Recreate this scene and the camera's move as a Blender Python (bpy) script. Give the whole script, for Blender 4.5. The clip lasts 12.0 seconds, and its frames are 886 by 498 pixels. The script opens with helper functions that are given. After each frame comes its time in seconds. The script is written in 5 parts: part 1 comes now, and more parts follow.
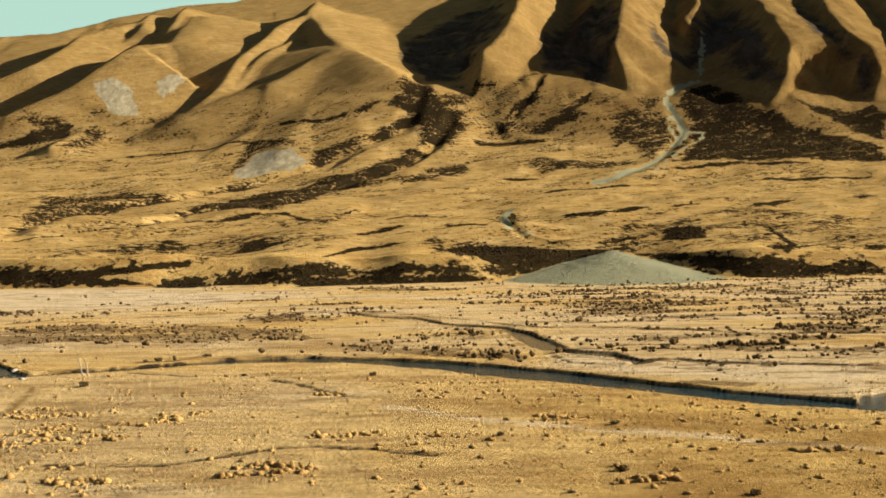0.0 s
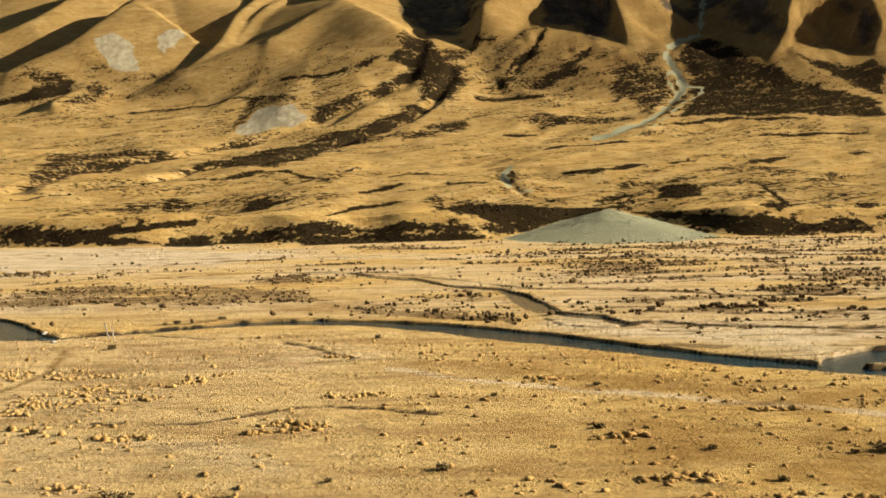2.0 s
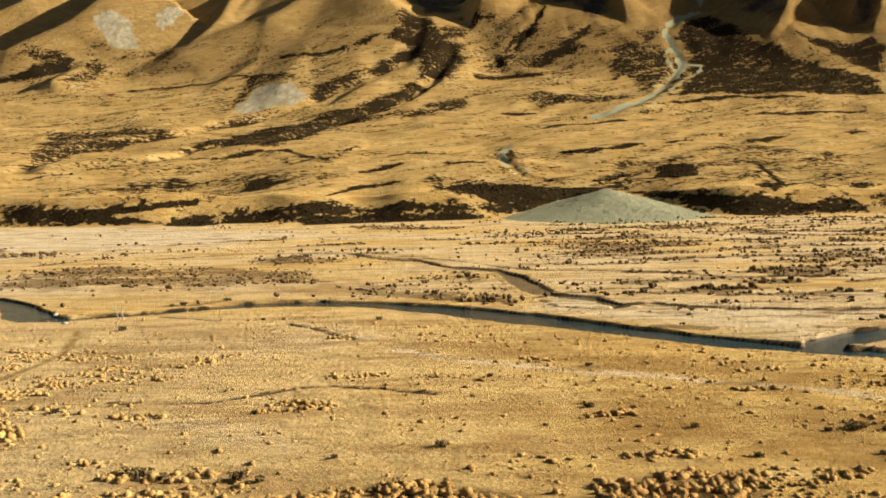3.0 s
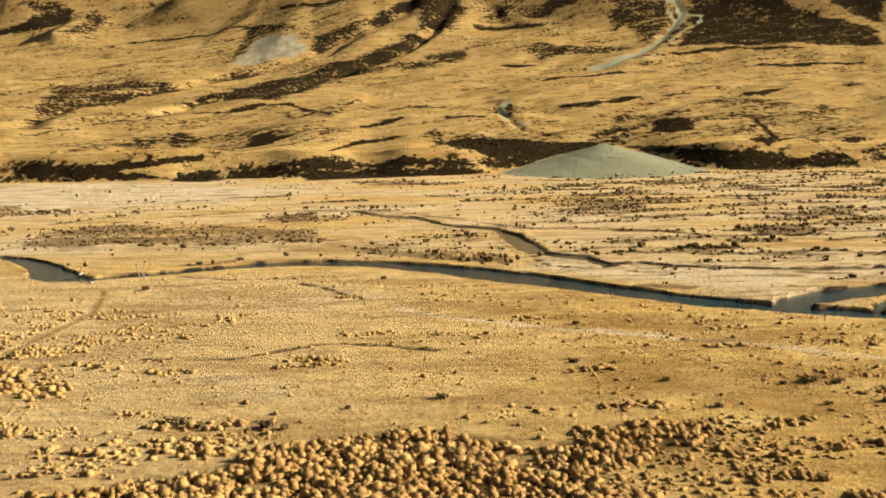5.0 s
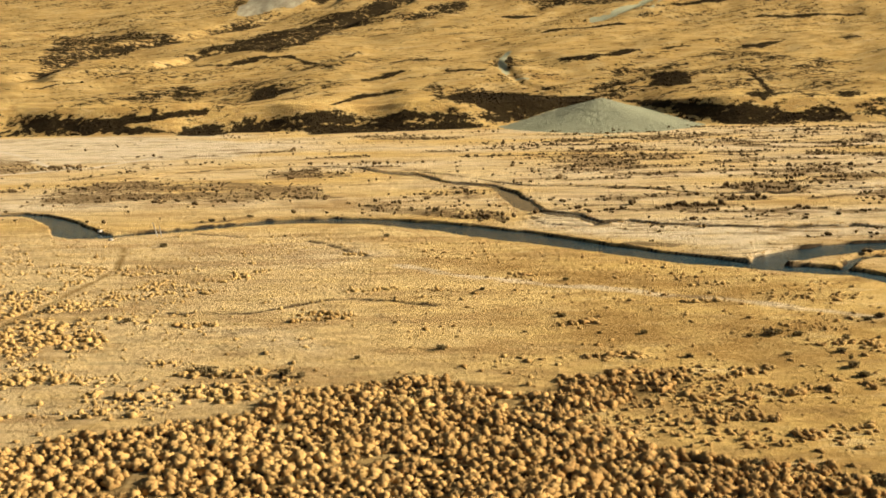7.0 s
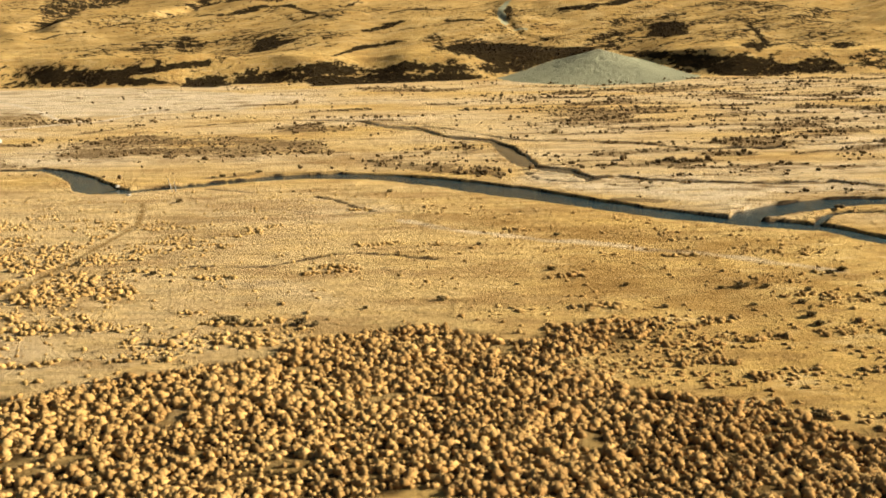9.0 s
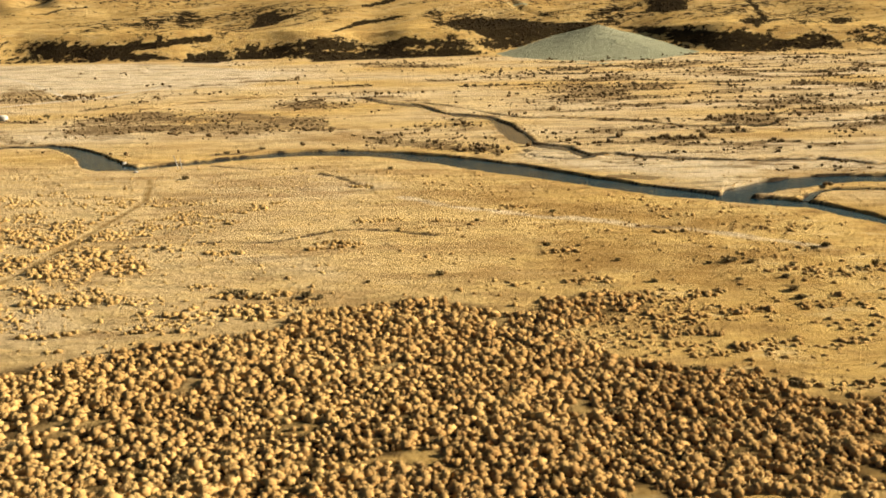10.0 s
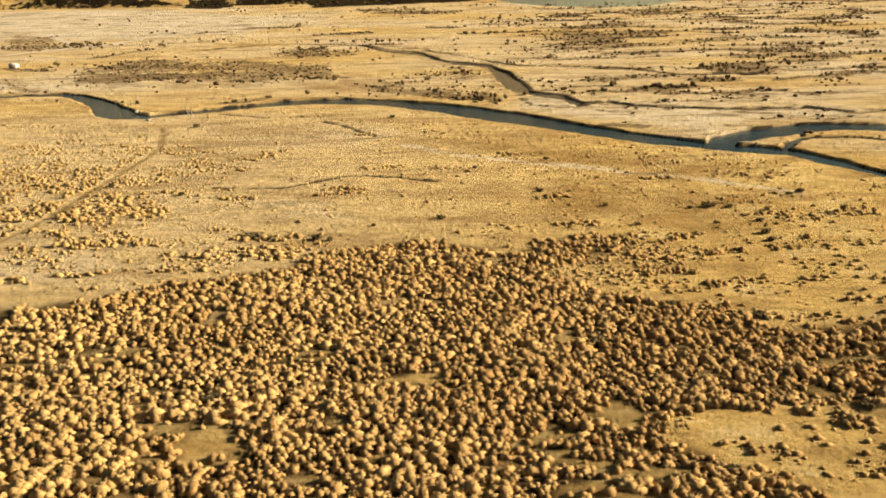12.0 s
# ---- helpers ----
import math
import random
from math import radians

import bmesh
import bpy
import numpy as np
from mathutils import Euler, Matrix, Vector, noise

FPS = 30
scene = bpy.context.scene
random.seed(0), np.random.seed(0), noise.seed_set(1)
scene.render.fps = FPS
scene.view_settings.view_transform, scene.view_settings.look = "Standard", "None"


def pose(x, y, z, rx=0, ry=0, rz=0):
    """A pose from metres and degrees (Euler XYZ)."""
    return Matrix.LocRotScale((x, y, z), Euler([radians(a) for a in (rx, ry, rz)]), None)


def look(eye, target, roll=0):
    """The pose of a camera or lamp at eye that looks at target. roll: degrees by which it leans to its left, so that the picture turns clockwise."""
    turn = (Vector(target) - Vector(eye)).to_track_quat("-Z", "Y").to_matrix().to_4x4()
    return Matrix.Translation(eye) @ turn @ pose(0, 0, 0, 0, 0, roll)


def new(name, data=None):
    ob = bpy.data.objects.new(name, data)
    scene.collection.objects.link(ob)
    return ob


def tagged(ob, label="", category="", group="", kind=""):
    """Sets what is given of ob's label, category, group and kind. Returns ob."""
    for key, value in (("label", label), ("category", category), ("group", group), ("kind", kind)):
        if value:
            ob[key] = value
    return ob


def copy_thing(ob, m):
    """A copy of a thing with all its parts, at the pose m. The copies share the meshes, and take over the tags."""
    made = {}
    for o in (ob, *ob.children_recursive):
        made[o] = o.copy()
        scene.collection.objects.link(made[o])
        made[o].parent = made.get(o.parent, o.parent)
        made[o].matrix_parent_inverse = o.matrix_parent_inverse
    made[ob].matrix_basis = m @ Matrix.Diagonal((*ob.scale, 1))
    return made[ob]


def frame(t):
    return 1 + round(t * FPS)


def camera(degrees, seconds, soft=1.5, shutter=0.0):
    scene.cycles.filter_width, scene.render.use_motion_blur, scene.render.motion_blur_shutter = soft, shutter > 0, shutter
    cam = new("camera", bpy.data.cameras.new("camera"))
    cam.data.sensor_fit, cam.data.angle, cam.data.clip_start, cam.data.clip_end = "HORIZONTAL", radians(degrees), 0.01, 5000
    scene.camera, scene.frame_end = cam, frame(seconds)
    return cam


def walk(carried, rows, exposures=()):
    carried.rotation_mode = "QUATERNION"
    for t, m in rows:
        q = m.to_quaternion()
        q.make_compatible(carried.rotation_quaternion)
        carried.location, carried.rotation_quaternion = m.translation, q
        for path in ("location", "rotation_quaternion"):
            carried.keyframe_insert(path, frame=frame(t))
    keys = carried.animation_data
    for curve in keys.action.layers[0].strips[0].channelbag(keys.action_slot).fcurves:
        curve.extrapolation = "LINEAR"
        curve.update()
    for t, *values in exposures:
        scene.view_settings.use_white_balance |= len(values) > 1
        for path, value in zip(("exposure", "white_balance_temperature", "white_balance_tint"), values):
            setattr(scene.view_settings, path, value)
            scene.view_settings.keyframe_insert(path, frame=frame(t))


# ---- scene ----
cam = camera(49.1, 12.0, soft=1.75)
PATH = [
    (0, (-0.032, 2.324, 31.975), (-0.026, 4.324, 31.951), -0.9),
    (0.5, (0.022, -1.831, 33.203), (0.027, 0.168, 33.155), -1.0),
    (1, (0.067, -6.002, 34.523), (0.072, -4.004, 34.451), -1.0),
    (1.5, (0.162, -10.358, 35.856), (0.166, -8.36, 35.759), -1.0),
    (2, (0.272, -14.511, 37.213), (0.275, -12.514, 37.09), -1.0),
    (2.5, (0.289, -18.512, 38.515), (0.293, -16.517, 38.368), -1.0),
    (3, (0.378, -22.535, 39.731), (0.382, -20.542, 39.56), -1.0),
    (5, (0.542, -39.705, 45.648), (0.543, -37.724, 45.371), -1.1),
    (5.5, (0.608, -43.781, 46.945), (0.609, -41.804, 46.641), -1.1),
    (6, (0.625, -47.644, 48.311), (0.625, -45.671, 47.981), -1.1),
    (6.5, (0.607, -51.442, 49.672), (0.607, -49.474, 49.318), -1.1),
    (7, (0.763, -55.463, 50.948), (0.761, -53.5, 50.567), -1.1),
    (9, (0.771, -71.964, 57.068), (0.768, -70.025, 56.578), -1.1),
    (9.5, (0.896, -75.981, 58.322), (0.892, -74.049, 57.805), -1.1),
    (10, (0.979, -79.778, 59.63), (0.975, -77.853, 59.088), -1.1),
    (10.5, (1.056, -83.599, 61.005), (1.05, -81.681, 60.437), -1.1),
    (11, (1.062, -87.484, 62.28), (1.056, -85.575, 61.684), -1.1),
    (11.5, (0.957, -91.213, 63.445), (0.952, -89.313, 62.821), -1.1),
    (12, (0.91, -95.039, 64.318), (0.905, -93.149, 63.666), -1.1),
]
walk(cam, [(t, look(eye, target, roll)) for t, eye, target, roll in PATH], [(0.0, 1.07, 6380, 13), (3.0, 1.20, 6380, 13), (12.0, 1.19, 6380, 13)])

# ---- light: low sun from the right and a little beyond, clear sky ----
SUN_WAY = Vector((0.90, 0.15, 0.345)).normalized()
world = bpy.data.worlds.new("sky")
scene.world = world
world.use_nodes = True
sky = world.node_tree.nodes.new("ShaderNodeTexSky")
sky.sky_type, sky.sun_disc = "NISHITA", False
sky.sun_elevation = math.asin(SUN_WAY.z)
sky.sun_rotation = math.atan2(SUN_WAY.x, SUN_WAY.y)
sky.altitude, sky.dust_density, sky.ozone_density = 700, 1.5, 1.0
background = world.node_tree.nodes["Background"]
background.inputs["Strength"].default_value = 0.022
world.node_tree.links.new(sky.outputs[0], background.inputs[0])
sun = new("sun", bpy.data.lights.new("sun", "SUN"))
sun.data.energy, sun.data.angle, sun.data.color = 5.0, radians(0.6), (1.0, 0.92, 0.765)
sun.matrix_world = look(SUN_WAY * 500, (0, 0, 0))


# ---- materials ----
def nodes_of(name):
    mat = bpy.data.materials.new(name)
    mat.use_nodes = True
    return mat, mat.node_tree.nodes, mat.node_tree.links, mat.node_tree.nodes["Principled BSDF"]


def noise_node(n, l, scale, detail=4.0, rough=0.6, stretch=None):
    """Noise in metres: scale is features per metre."""
    tex = n.new("ShaderNodeTexNoise")
    tex.inputs["Scale"].default_value, tex.inputs["Detail"].default_value = scale, detail
    tex.inputs["Roughness"].default_value = rough
    co = n.new("ShaderNodeNewGeometry")
    if stretch:
        mp = n.new("ShaderNodeVectorMath")
        mp.operation = "MULTIPLY"
        mp.inputs[1].default_value = stretch
        l.new(co.outputs["Position"], mp.inputs[0])
        l.new(mp.outputs[0], tex.inputs["Vector"])
    else:
        l.new(co.outputs["Position"], tex.inputs["Vector"])
    return tex.outputs["Fac"]


def drawn_noise(n, l, scale, detail, rough, along=0.2):
    """Noise drawn out along the fall of the apron, which runs up towards the right."""
    co = n.new("ShaderNodeNewGeometry")
    join = n.new("ShaderNodeCombineXYZ")
    for k, way in enumerate(((0.85 * along, 0.53 * along, 0.0), (-0.53, 0.85, 0.0))):
        d = n.new("ShaderNodeVectorMath")
        d.operation = "DOT_PRODUCT"
        d.inputs[1].default_value = way
        l.new(co.outputs["Position"], d.inputs[0])
        l.new(d.outputs["Value"], join.inputs[k])
    tex = n.new("ShaderNodeTexNoise")
    tex.inputs["Scale"].default_value, tex.inputs["Detail"].default_value, tex.inputs["Roughness"].default_value = scale, detail, rough
    l.new(join.outputs[0], tex.inputs["Vector"])
    return tex.outputs["Fac"]


def ramp_node(n, l, fac, lo, hi, a=0.0, b=1.0):
    r = n.new("ShaderNodeMapRange")
    r.interpolation_type = "SMOOTHSTEP"
    for key, v in (("From Min", lo), ("From Max", hi), ("To Min", a), ("To Max", b)):
        r.inputs[key].default_value = v
    l.new(fac, r.inputs["Value"])
    return r.outputs["Result"]


def maths(n, l, op, a, b):
    m = n.new("ShaderNodeMath")
    m.operation = op
    for k, v in enumerate((a, b)):
        if isinstance(v, (int, float)):
            m.inputs[k].default_value = v
        else:
            l.new(v, m.inputs[k])
    return m.outputs[0]


def mix_node(n, l, fac, a, b):
    m = n.new("ShaderNodeMix")
    m.data_type = "RGBA"
    for key, v in ((0, fac), (6, a), (7, b)):
        if isinstance(v, (int, float)):
            m.inputs[key].default_value = v
        elif isinstance(v, tuple):
            m.inputs[key].default_value = (*v, 1.0)
        else:
            l.new(v, m.inputs[key])
    return m.outputs[2]


def attr_node(n, name):
    a = n.new("ShaderNodeAttribute")
    a.attribute_name = name
    return a.outputs["Fac"]


def bump_node(n, l, height, strength, distance, under=None):
    b = n.new("ShaderNodeBump")
    b.inputs["Strength"].default_value, b.inputs["Distance"].default_value = strength, distance
    l.new(height, b.inputs["Height"])
    if under is not None:
        l.new(under, b.inputs["Normal"])
    return b.outputs[0]


def ground_material():
    mat, n, l, p = nodes_of("dry_grassland")
    big = noise_node(n, l, 0.02, 5, 0.6)
    mid = noise_node(n, l, 0.12, 5, 0.65, (0.6, 1.0, 1.0))
    fine = noise_node(n, l, 1.1, 6, 0.7)
    grain = noise_node(n, l, 3.5, 4, 0.7)
    rows = noise_node(n, l, 0.35, 5, 0.7, (0.35, 1.6, 1.0))
    gold = mix_node(n, l, ramp_node(n, l, big, 0.3, 0.7), (0.66, 0.412, 0.117), (0.74, 0.497, 0.170))
    gold = mix_node(n, l, ramp_node(n, l, mid, 0.42, 0.62), gold, (0.57, 0.345, 0.098))
    gold = mix_node(n, l, ramp_node(n, l, fine, 0.48, 0.70, 0, 0.35), gold, (0.26, 0.145, 0.042))
    gold = mix_node(n, l, ramp_node(n, l, rows, 0.55, 0.72, 0, 0.5), gold, (0.74, 0.520, 0.205))
    pale = mix_node(n, l, ramp_node(n, l, fine, 0.4, 0.75, 0, 0.7), (0.76, 0.592, 0.350), (0.55, 0.400, 0.195))
    col = mix_node(n, l, maths(n, l, "MULTIPLY", attr_node(n, "pale"), ramp_node(n, l, mid, 0.25, 0.55, 0.5, 1.0)), gold, pale)
    streak = noise_node(n, l, 0.22, 6, 0.7, (0.28, 1.0, 1.0))
    col = mix_node(n, l, ramp_node(n, l, streak, 0.50, 0.66, 0, 0.5), col, (0.38, 0.230, 0.082))
    col = mix_node(n, l, ramp_node(n, l, streak, 0.48, 0.34, 0, 0.50), col, (0.78, 0.570, 0.260))
    drift = noise_node(n, l, 0.07, 7, 0.68, (0.3, 1.0, 1.0))
    col = mix_node(n, l, ramp_node(n, l, drift, 0.50, 0.62, 0, 0.55), col, (0.36, 0.205, 0.066))
    bare_soil = mix_node(n, l, ramp_node(n, l, mid, 0.35, 0.65), (0.62, 0.49, 0.30), (0.76, 0.62, 0.41))
    col = mix_node(n, l, attr_node(n, "bare"), col, bare_soil)
    # litter between tussocks, its colour darkened for the shade in the gaps
    shaded_litter = mix_node(n, l, fine, (0.045, 0.026, 0.010), (0.15, 0.090, 0.032))
    col = mix_node(n, l, attr_node(n, "shaded_litter"), col, shaded_litter)
    brown = mix_node(n, l, fine, (0.42, 0.245, 0.070), (0.29, 0.155, 0.045))
    col = mix_node(n, l, maths(n, l, "MULTIPLY", attr_node(n, "brown"), ramp_node(n, l, mid, 0.3, 0.6, 0.35, 1.0)), col, brown)
    high = mix_node(n, l, ramp_node(n, l, noise_node(n, l, 0.012, 6, 0.65), 0.35, 0.65), (0.22, 0.131, 0.041), (0.300, 0.188, 0.061))
    high = mix_node(n, l, ramp_node(n, l, noise_node(n, l, 0.16, 5, 0.7), 0.5, 0.72, 0, 0.6), high, (0.115, 0.066, 0.021))
    col = mix_node(n, l, attr_node(n, "upland"), col, high)
    # thin and thick turf in streaks down the apron
    thin = drawn_noise(n, l, 0.075, 8, 0.72, 0.22)
    high = maths(n, l, "MULTIPLY", ramp_node(n, l, attr_node(n, "upland"), 0.05, 0.2), ramp_node(n, l, attr_node(n, "upland"), 0.45, 0.85, 1.0, 0.25))
    col = mix_node(n, l, maths(n, l, "MULTIPLY", high, ramp_node(n, l, thin, 0.53, 0.66, 0, 0.55)), col, (0.19, 0.112, 0.036))
    col = mix_node(n, l, maths(n, l, "MULTIPLY", high, ramp_node(n, l, thin, 0.50, 0.36, 0, 0.60)), col, (0.58, 0.41, 0.175))
    # dark rock whose colour also carries the shade of the valleys
    shaded_crag = mix_node(n, l, ramp_node(n, l, noise_node(n, l, 0.05, 8, 0.75, (1.0, 0.25, 0.4)), 0.40, 0.66), (0.014, 0.015, 0.018), (0.066, 0.064, 0.062))
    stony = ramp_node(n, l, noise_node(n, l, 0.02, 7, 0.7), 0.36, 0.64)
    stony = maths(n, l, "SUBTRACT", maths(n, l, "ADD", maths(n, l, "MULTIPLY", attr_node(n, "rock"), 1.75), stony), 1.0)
    col = mix_node(n, l, ramp_node(n, l, stony, 0.10, 1.3, 0, 0.82), col, shaded_crag)
    # brown heath on the flats, in streaks along the old channels
    tuft = maths(n, l, "ADD", maths(n, l, "MULTIPLY", noise_node(n, l, 0.20, 6, 0.75, (0.35, 1.0, 1.0)), 0.5),
                 maths(n, l, "MULTIPLY", noise_node(n, l, 0.45, 5, 0.75, (0.6, 1.0, 1.0)), 0.5))
    heath = mix_node(n, l, fine, (0.105, 0.065, 0.026), (0.31, 0.195, 0.082))
    heath = mix_node(n, l, ramp_node(n, l, drift, 0.52, 0.40, 0, 0.55), heath, (0.42, 0.285, 0.125))
    tuft = ramp_node(n, l, tuft, 0.34, 0.66)
    heathy = maths(n, l, "SUBTRACT", maths(n, l, "ADD", attr_node(n, "heath"), tuft), 1.0)
    col = mix_node(n, l, ramp_node(n, l, heathy, -0.08, 0.14, 0, 0.92), col, heath)
    # thin lines of low heath along the whole of the flats
    lines = noise_node(n, l, 0.16, 7, 0.74, (0.22, 1.0, 1.0))
    col = mix_node(n, l, maths(n, l, "MULTIPLY", attr_node(n, "pale"), ramp_node(n, l, lines, 0.515, 0.605, 0, 0.88)), col, heath)
    # dark scrub, self-shade in its colour, broken up by its own clumps and streaks
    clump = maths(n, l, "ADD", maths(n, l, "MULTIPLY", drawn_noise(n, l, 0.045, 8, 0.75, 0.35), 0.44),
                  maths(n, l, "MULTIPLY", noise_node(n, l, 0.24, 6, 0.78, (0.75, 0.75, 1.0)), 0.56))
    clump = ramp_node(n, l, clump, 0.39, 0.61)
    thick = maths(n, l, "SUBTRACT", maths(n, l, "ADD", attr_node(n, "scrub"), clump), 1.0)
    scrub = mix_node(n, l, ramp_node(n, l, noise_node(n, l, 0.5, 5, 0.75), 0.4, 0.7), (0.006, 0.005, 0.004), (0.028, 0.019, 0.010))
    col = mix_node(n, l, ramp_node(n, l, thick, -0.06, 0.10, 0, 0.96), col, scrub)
    # grey gravel and scree
    stone = mix_node(n, l, ramp_node(n, l, grain, 0.3, 0.75), (0.26, 0.25, 0.140), (0.37, 0.358, 0.215))
    stone = mix_node(n, l, ramp_node(n, l, mid, 0.45, 0.75, 0, 0.5), stone, (0.32, 0.29, 0.175))
    edge = maths(n, l, "ADD", attr_node(n, "gravel"), maths(n, l, "MULTIPLY", maths(n, l, "SUBTRACT", fine, 0.5), 0.7))
    col = mix_node(n, l, ramp_node(n, l, edge, 0.42, 0.62), col, stone)
    bare = mix_node(n, l, ramp_node(n, l, noise_node(n, l, 0.12, 7, 0.75, (1.0, 0.3, 0.5)), 0.35, 0.65), (0.31, 0.250, 0.145), (0.48, 0.410, 0.255))
    edge2 = maths(n, l, "ADD", attr_node(n, "scree"), maths(n, l, "MULTIPLY", maths(n, l, "SUBTRACT", noise_node(n, l, 0.18, 8, 0.78, (1.0, 0.5, 0.7)), 0.5), 1.2))
    col = mix_node(n, l, ramp_node(n, l, edge2, 0.46, 0.54), col, bare)
    # wet silt of banks and beds, bank shade painted in; trodden track earth
    shaded_mud = mix_node(n, l, fine, (0.040, 0.027, 0.014), (0.085, 0.056, 0.028))
    col = mix_node(n, l, attr_node(n, "shaded_mud"), col, shaded_mud)
    earth = mix_node(n, l, fine, (0.38, 0.235, 0.080), (0.27, 0.165, 0.054))
    col = mix_node(n, l, attr_node(n, "track"), col, earth)
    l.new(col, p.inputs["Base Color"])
    p.inputs["Roughness"].default_value = 0.95
    p.inputs["Specular IOR Level"].default_value = 0.0
    far = bump_node(n, l, noise_node(n, l, 0.15, 9, 0.75), 0.9, 3.0)
    near = bump_node(n, l, fine, 0.62, 0.36, far)
    l.new(near, p.inputs["Normal"])
    return mat


def water_material():
    mat, n, l, p = nodes_of("river_water")
    bed = noise_node(n, l, 0.15, 4, 0.6, (0.5, 1.0, 1.0))
    col = mix_node(n, l, ramp_node(n, l, bed, 0.35, 0.7), (0.002, 0.011, 0.017), (0.006, 0.024, 0.034))
    l.new(col, p.inputs["Base Color"])
    p.inputs["Roughness"].default_value = 0.12
    p.inputs["IOR"].default_value = 1.33
    l.new(bump_node(n, l, noise_node(n, l, 1.2, 4, 0.6, (0.6, 1.4, 1.0)), 0.5, 0.15), p.inputs["Normal"])
    return mat


def shallow_material():
    mat, n, l, p = nodes_of("shallow_silty_water")
    bed = noise_node(n, l, 0.25, 4, 0.6)
    col = mix_node(n, l, ramp_node(n, l, bed, 0.3, 0.7), (0.085, 0.060, 0.032), (0.17, 0.122, 0.064))
    l.new(col, p.inputs["Base Color"])
    p.inputs["Roughness"].default_value = 0.2
    p.inputs["IOR"].default_value = 1.33
    return mat


def plant_material(name, dark, light, tip, thin=0.0):
    """Foliage that varies from clump to clump and along its height."""
    mat, n, l, p = nodes_of(name)
    info = n.new("ShaderNodeObjectInfo")
    pick = maths(n, l, "ADD", maths(n, l, "MULTIPLY", attr_node(n, "clump"), 0.85), maths(n, l, "MULTIPLY", info.outputs["Random"], 0.15))
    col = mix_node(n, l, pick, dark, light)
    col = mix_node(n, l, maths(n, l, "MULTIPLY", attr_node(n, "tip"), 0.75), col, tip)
    col = mix_node(n, l, ramp_node(n, l, noise_node(n, l, 0.05, 5, 0.65, (0.6, 1.0, 1.0)), 0.42, 0.62, 0, 0.28), col, dark)
    col = mix_node(n, l, ramp_node(n, l, noise_node(n, l, 3.4, 5, 0.75), 0.45, 0.7, 0, 0.4), col, dark)
    l.new(col, p.inputs["Base Color"])
    p.inputs["Roughness"].default_value = 0.85
    p.inputs["Specular IOR Level"].default_value = 0.0
    l.new(bump_node(n, l, noise_node(n, l, 6.0, 4, 0.75, (1.0, 1.0, 0.4)), 0.7, 0.16), p.inputs["Normal"])
    if thin:
        leaf = n.new("ShaderNodeBsdfTranslucent")
        l.new(col, leaf.inputs["Color"])
        both = n.new("ShaderNodeMixShader")
        both.inputs[0].default_value = thin
        l.new(p.outputs[0], both.inputs[1])
        l.new(leaf.outputs[0], both.inputs[2])
        l.new(both.outputs[0], n["Material Output"].inputs["Surface"])
    return mat


def plain_material(name, a, b, scale, rough=0.8):
    mat, n, l, p = nodes_of(name)
    l.new(mix_node(n, l, noise_node(n, l, scale, 4, 0.6), a, b), p.inputs["Base Color"])
    p.inputs["Roughness"].default_value = rough
    return mat


GROUND = ground_material()
WATER = water_material()
SHALLOW = shallow_material()
# tussocks: pale tips, lower skirts dark with their shade in the colour
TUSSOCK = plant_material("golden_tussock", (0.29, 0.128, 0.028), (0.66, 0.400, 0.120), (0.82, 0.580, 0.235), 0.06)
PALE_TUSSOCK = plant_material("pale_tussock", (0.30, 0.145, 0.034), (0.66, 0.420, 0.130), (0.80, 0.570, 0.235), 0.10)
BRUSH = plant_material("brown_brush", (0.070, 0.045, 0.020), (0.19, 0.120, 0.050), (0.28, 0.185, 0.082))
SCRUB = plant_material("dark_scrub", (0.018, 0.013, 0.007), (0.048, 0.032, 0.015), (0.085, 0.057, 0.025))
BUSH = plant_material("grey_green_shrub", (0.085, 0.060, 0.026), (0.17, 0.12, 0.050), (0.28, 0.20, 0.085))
WOOD = plain_material("weathered_timber", (0.36, 0.31, 0.23), (0.55, 0.48, 0.37), 4.0)
BARK = plain_material("dark_bark", (0.06, 0.045, 0.03), (0.12, 0.09, 0.06), 6.0)
ROCK = plain_material("pale_boulder", (0.30, 0.255, 0.18), (0.44, 0.38, 0.28), 2.0)


def backdrop_material():
    mat = bpy.data.materials.new("pale_sky_backdrop")
    mat.use_nodes = True
    n, l = mat.node_tree.nodes, mat.node_tree.links
    n.remove(n["Principled BSDF"])
    glow = n.new("ShaderNodeEmission")
    glow.inputs["Color"].default_value = (0.50, 0.76, 0.62, 1.0)
    glow.inputs["Strength"].default_value = 0.46
    l.new(glow.outputs[0], n["Material Output"].inputs["Surface"])
    return mat


BACKDROP = backdrop_material()
PAINT = plain_material("worn_white_paint", (0.46, 0.40, 0.29), (0.56, 0.50, 0.38), 1.5)


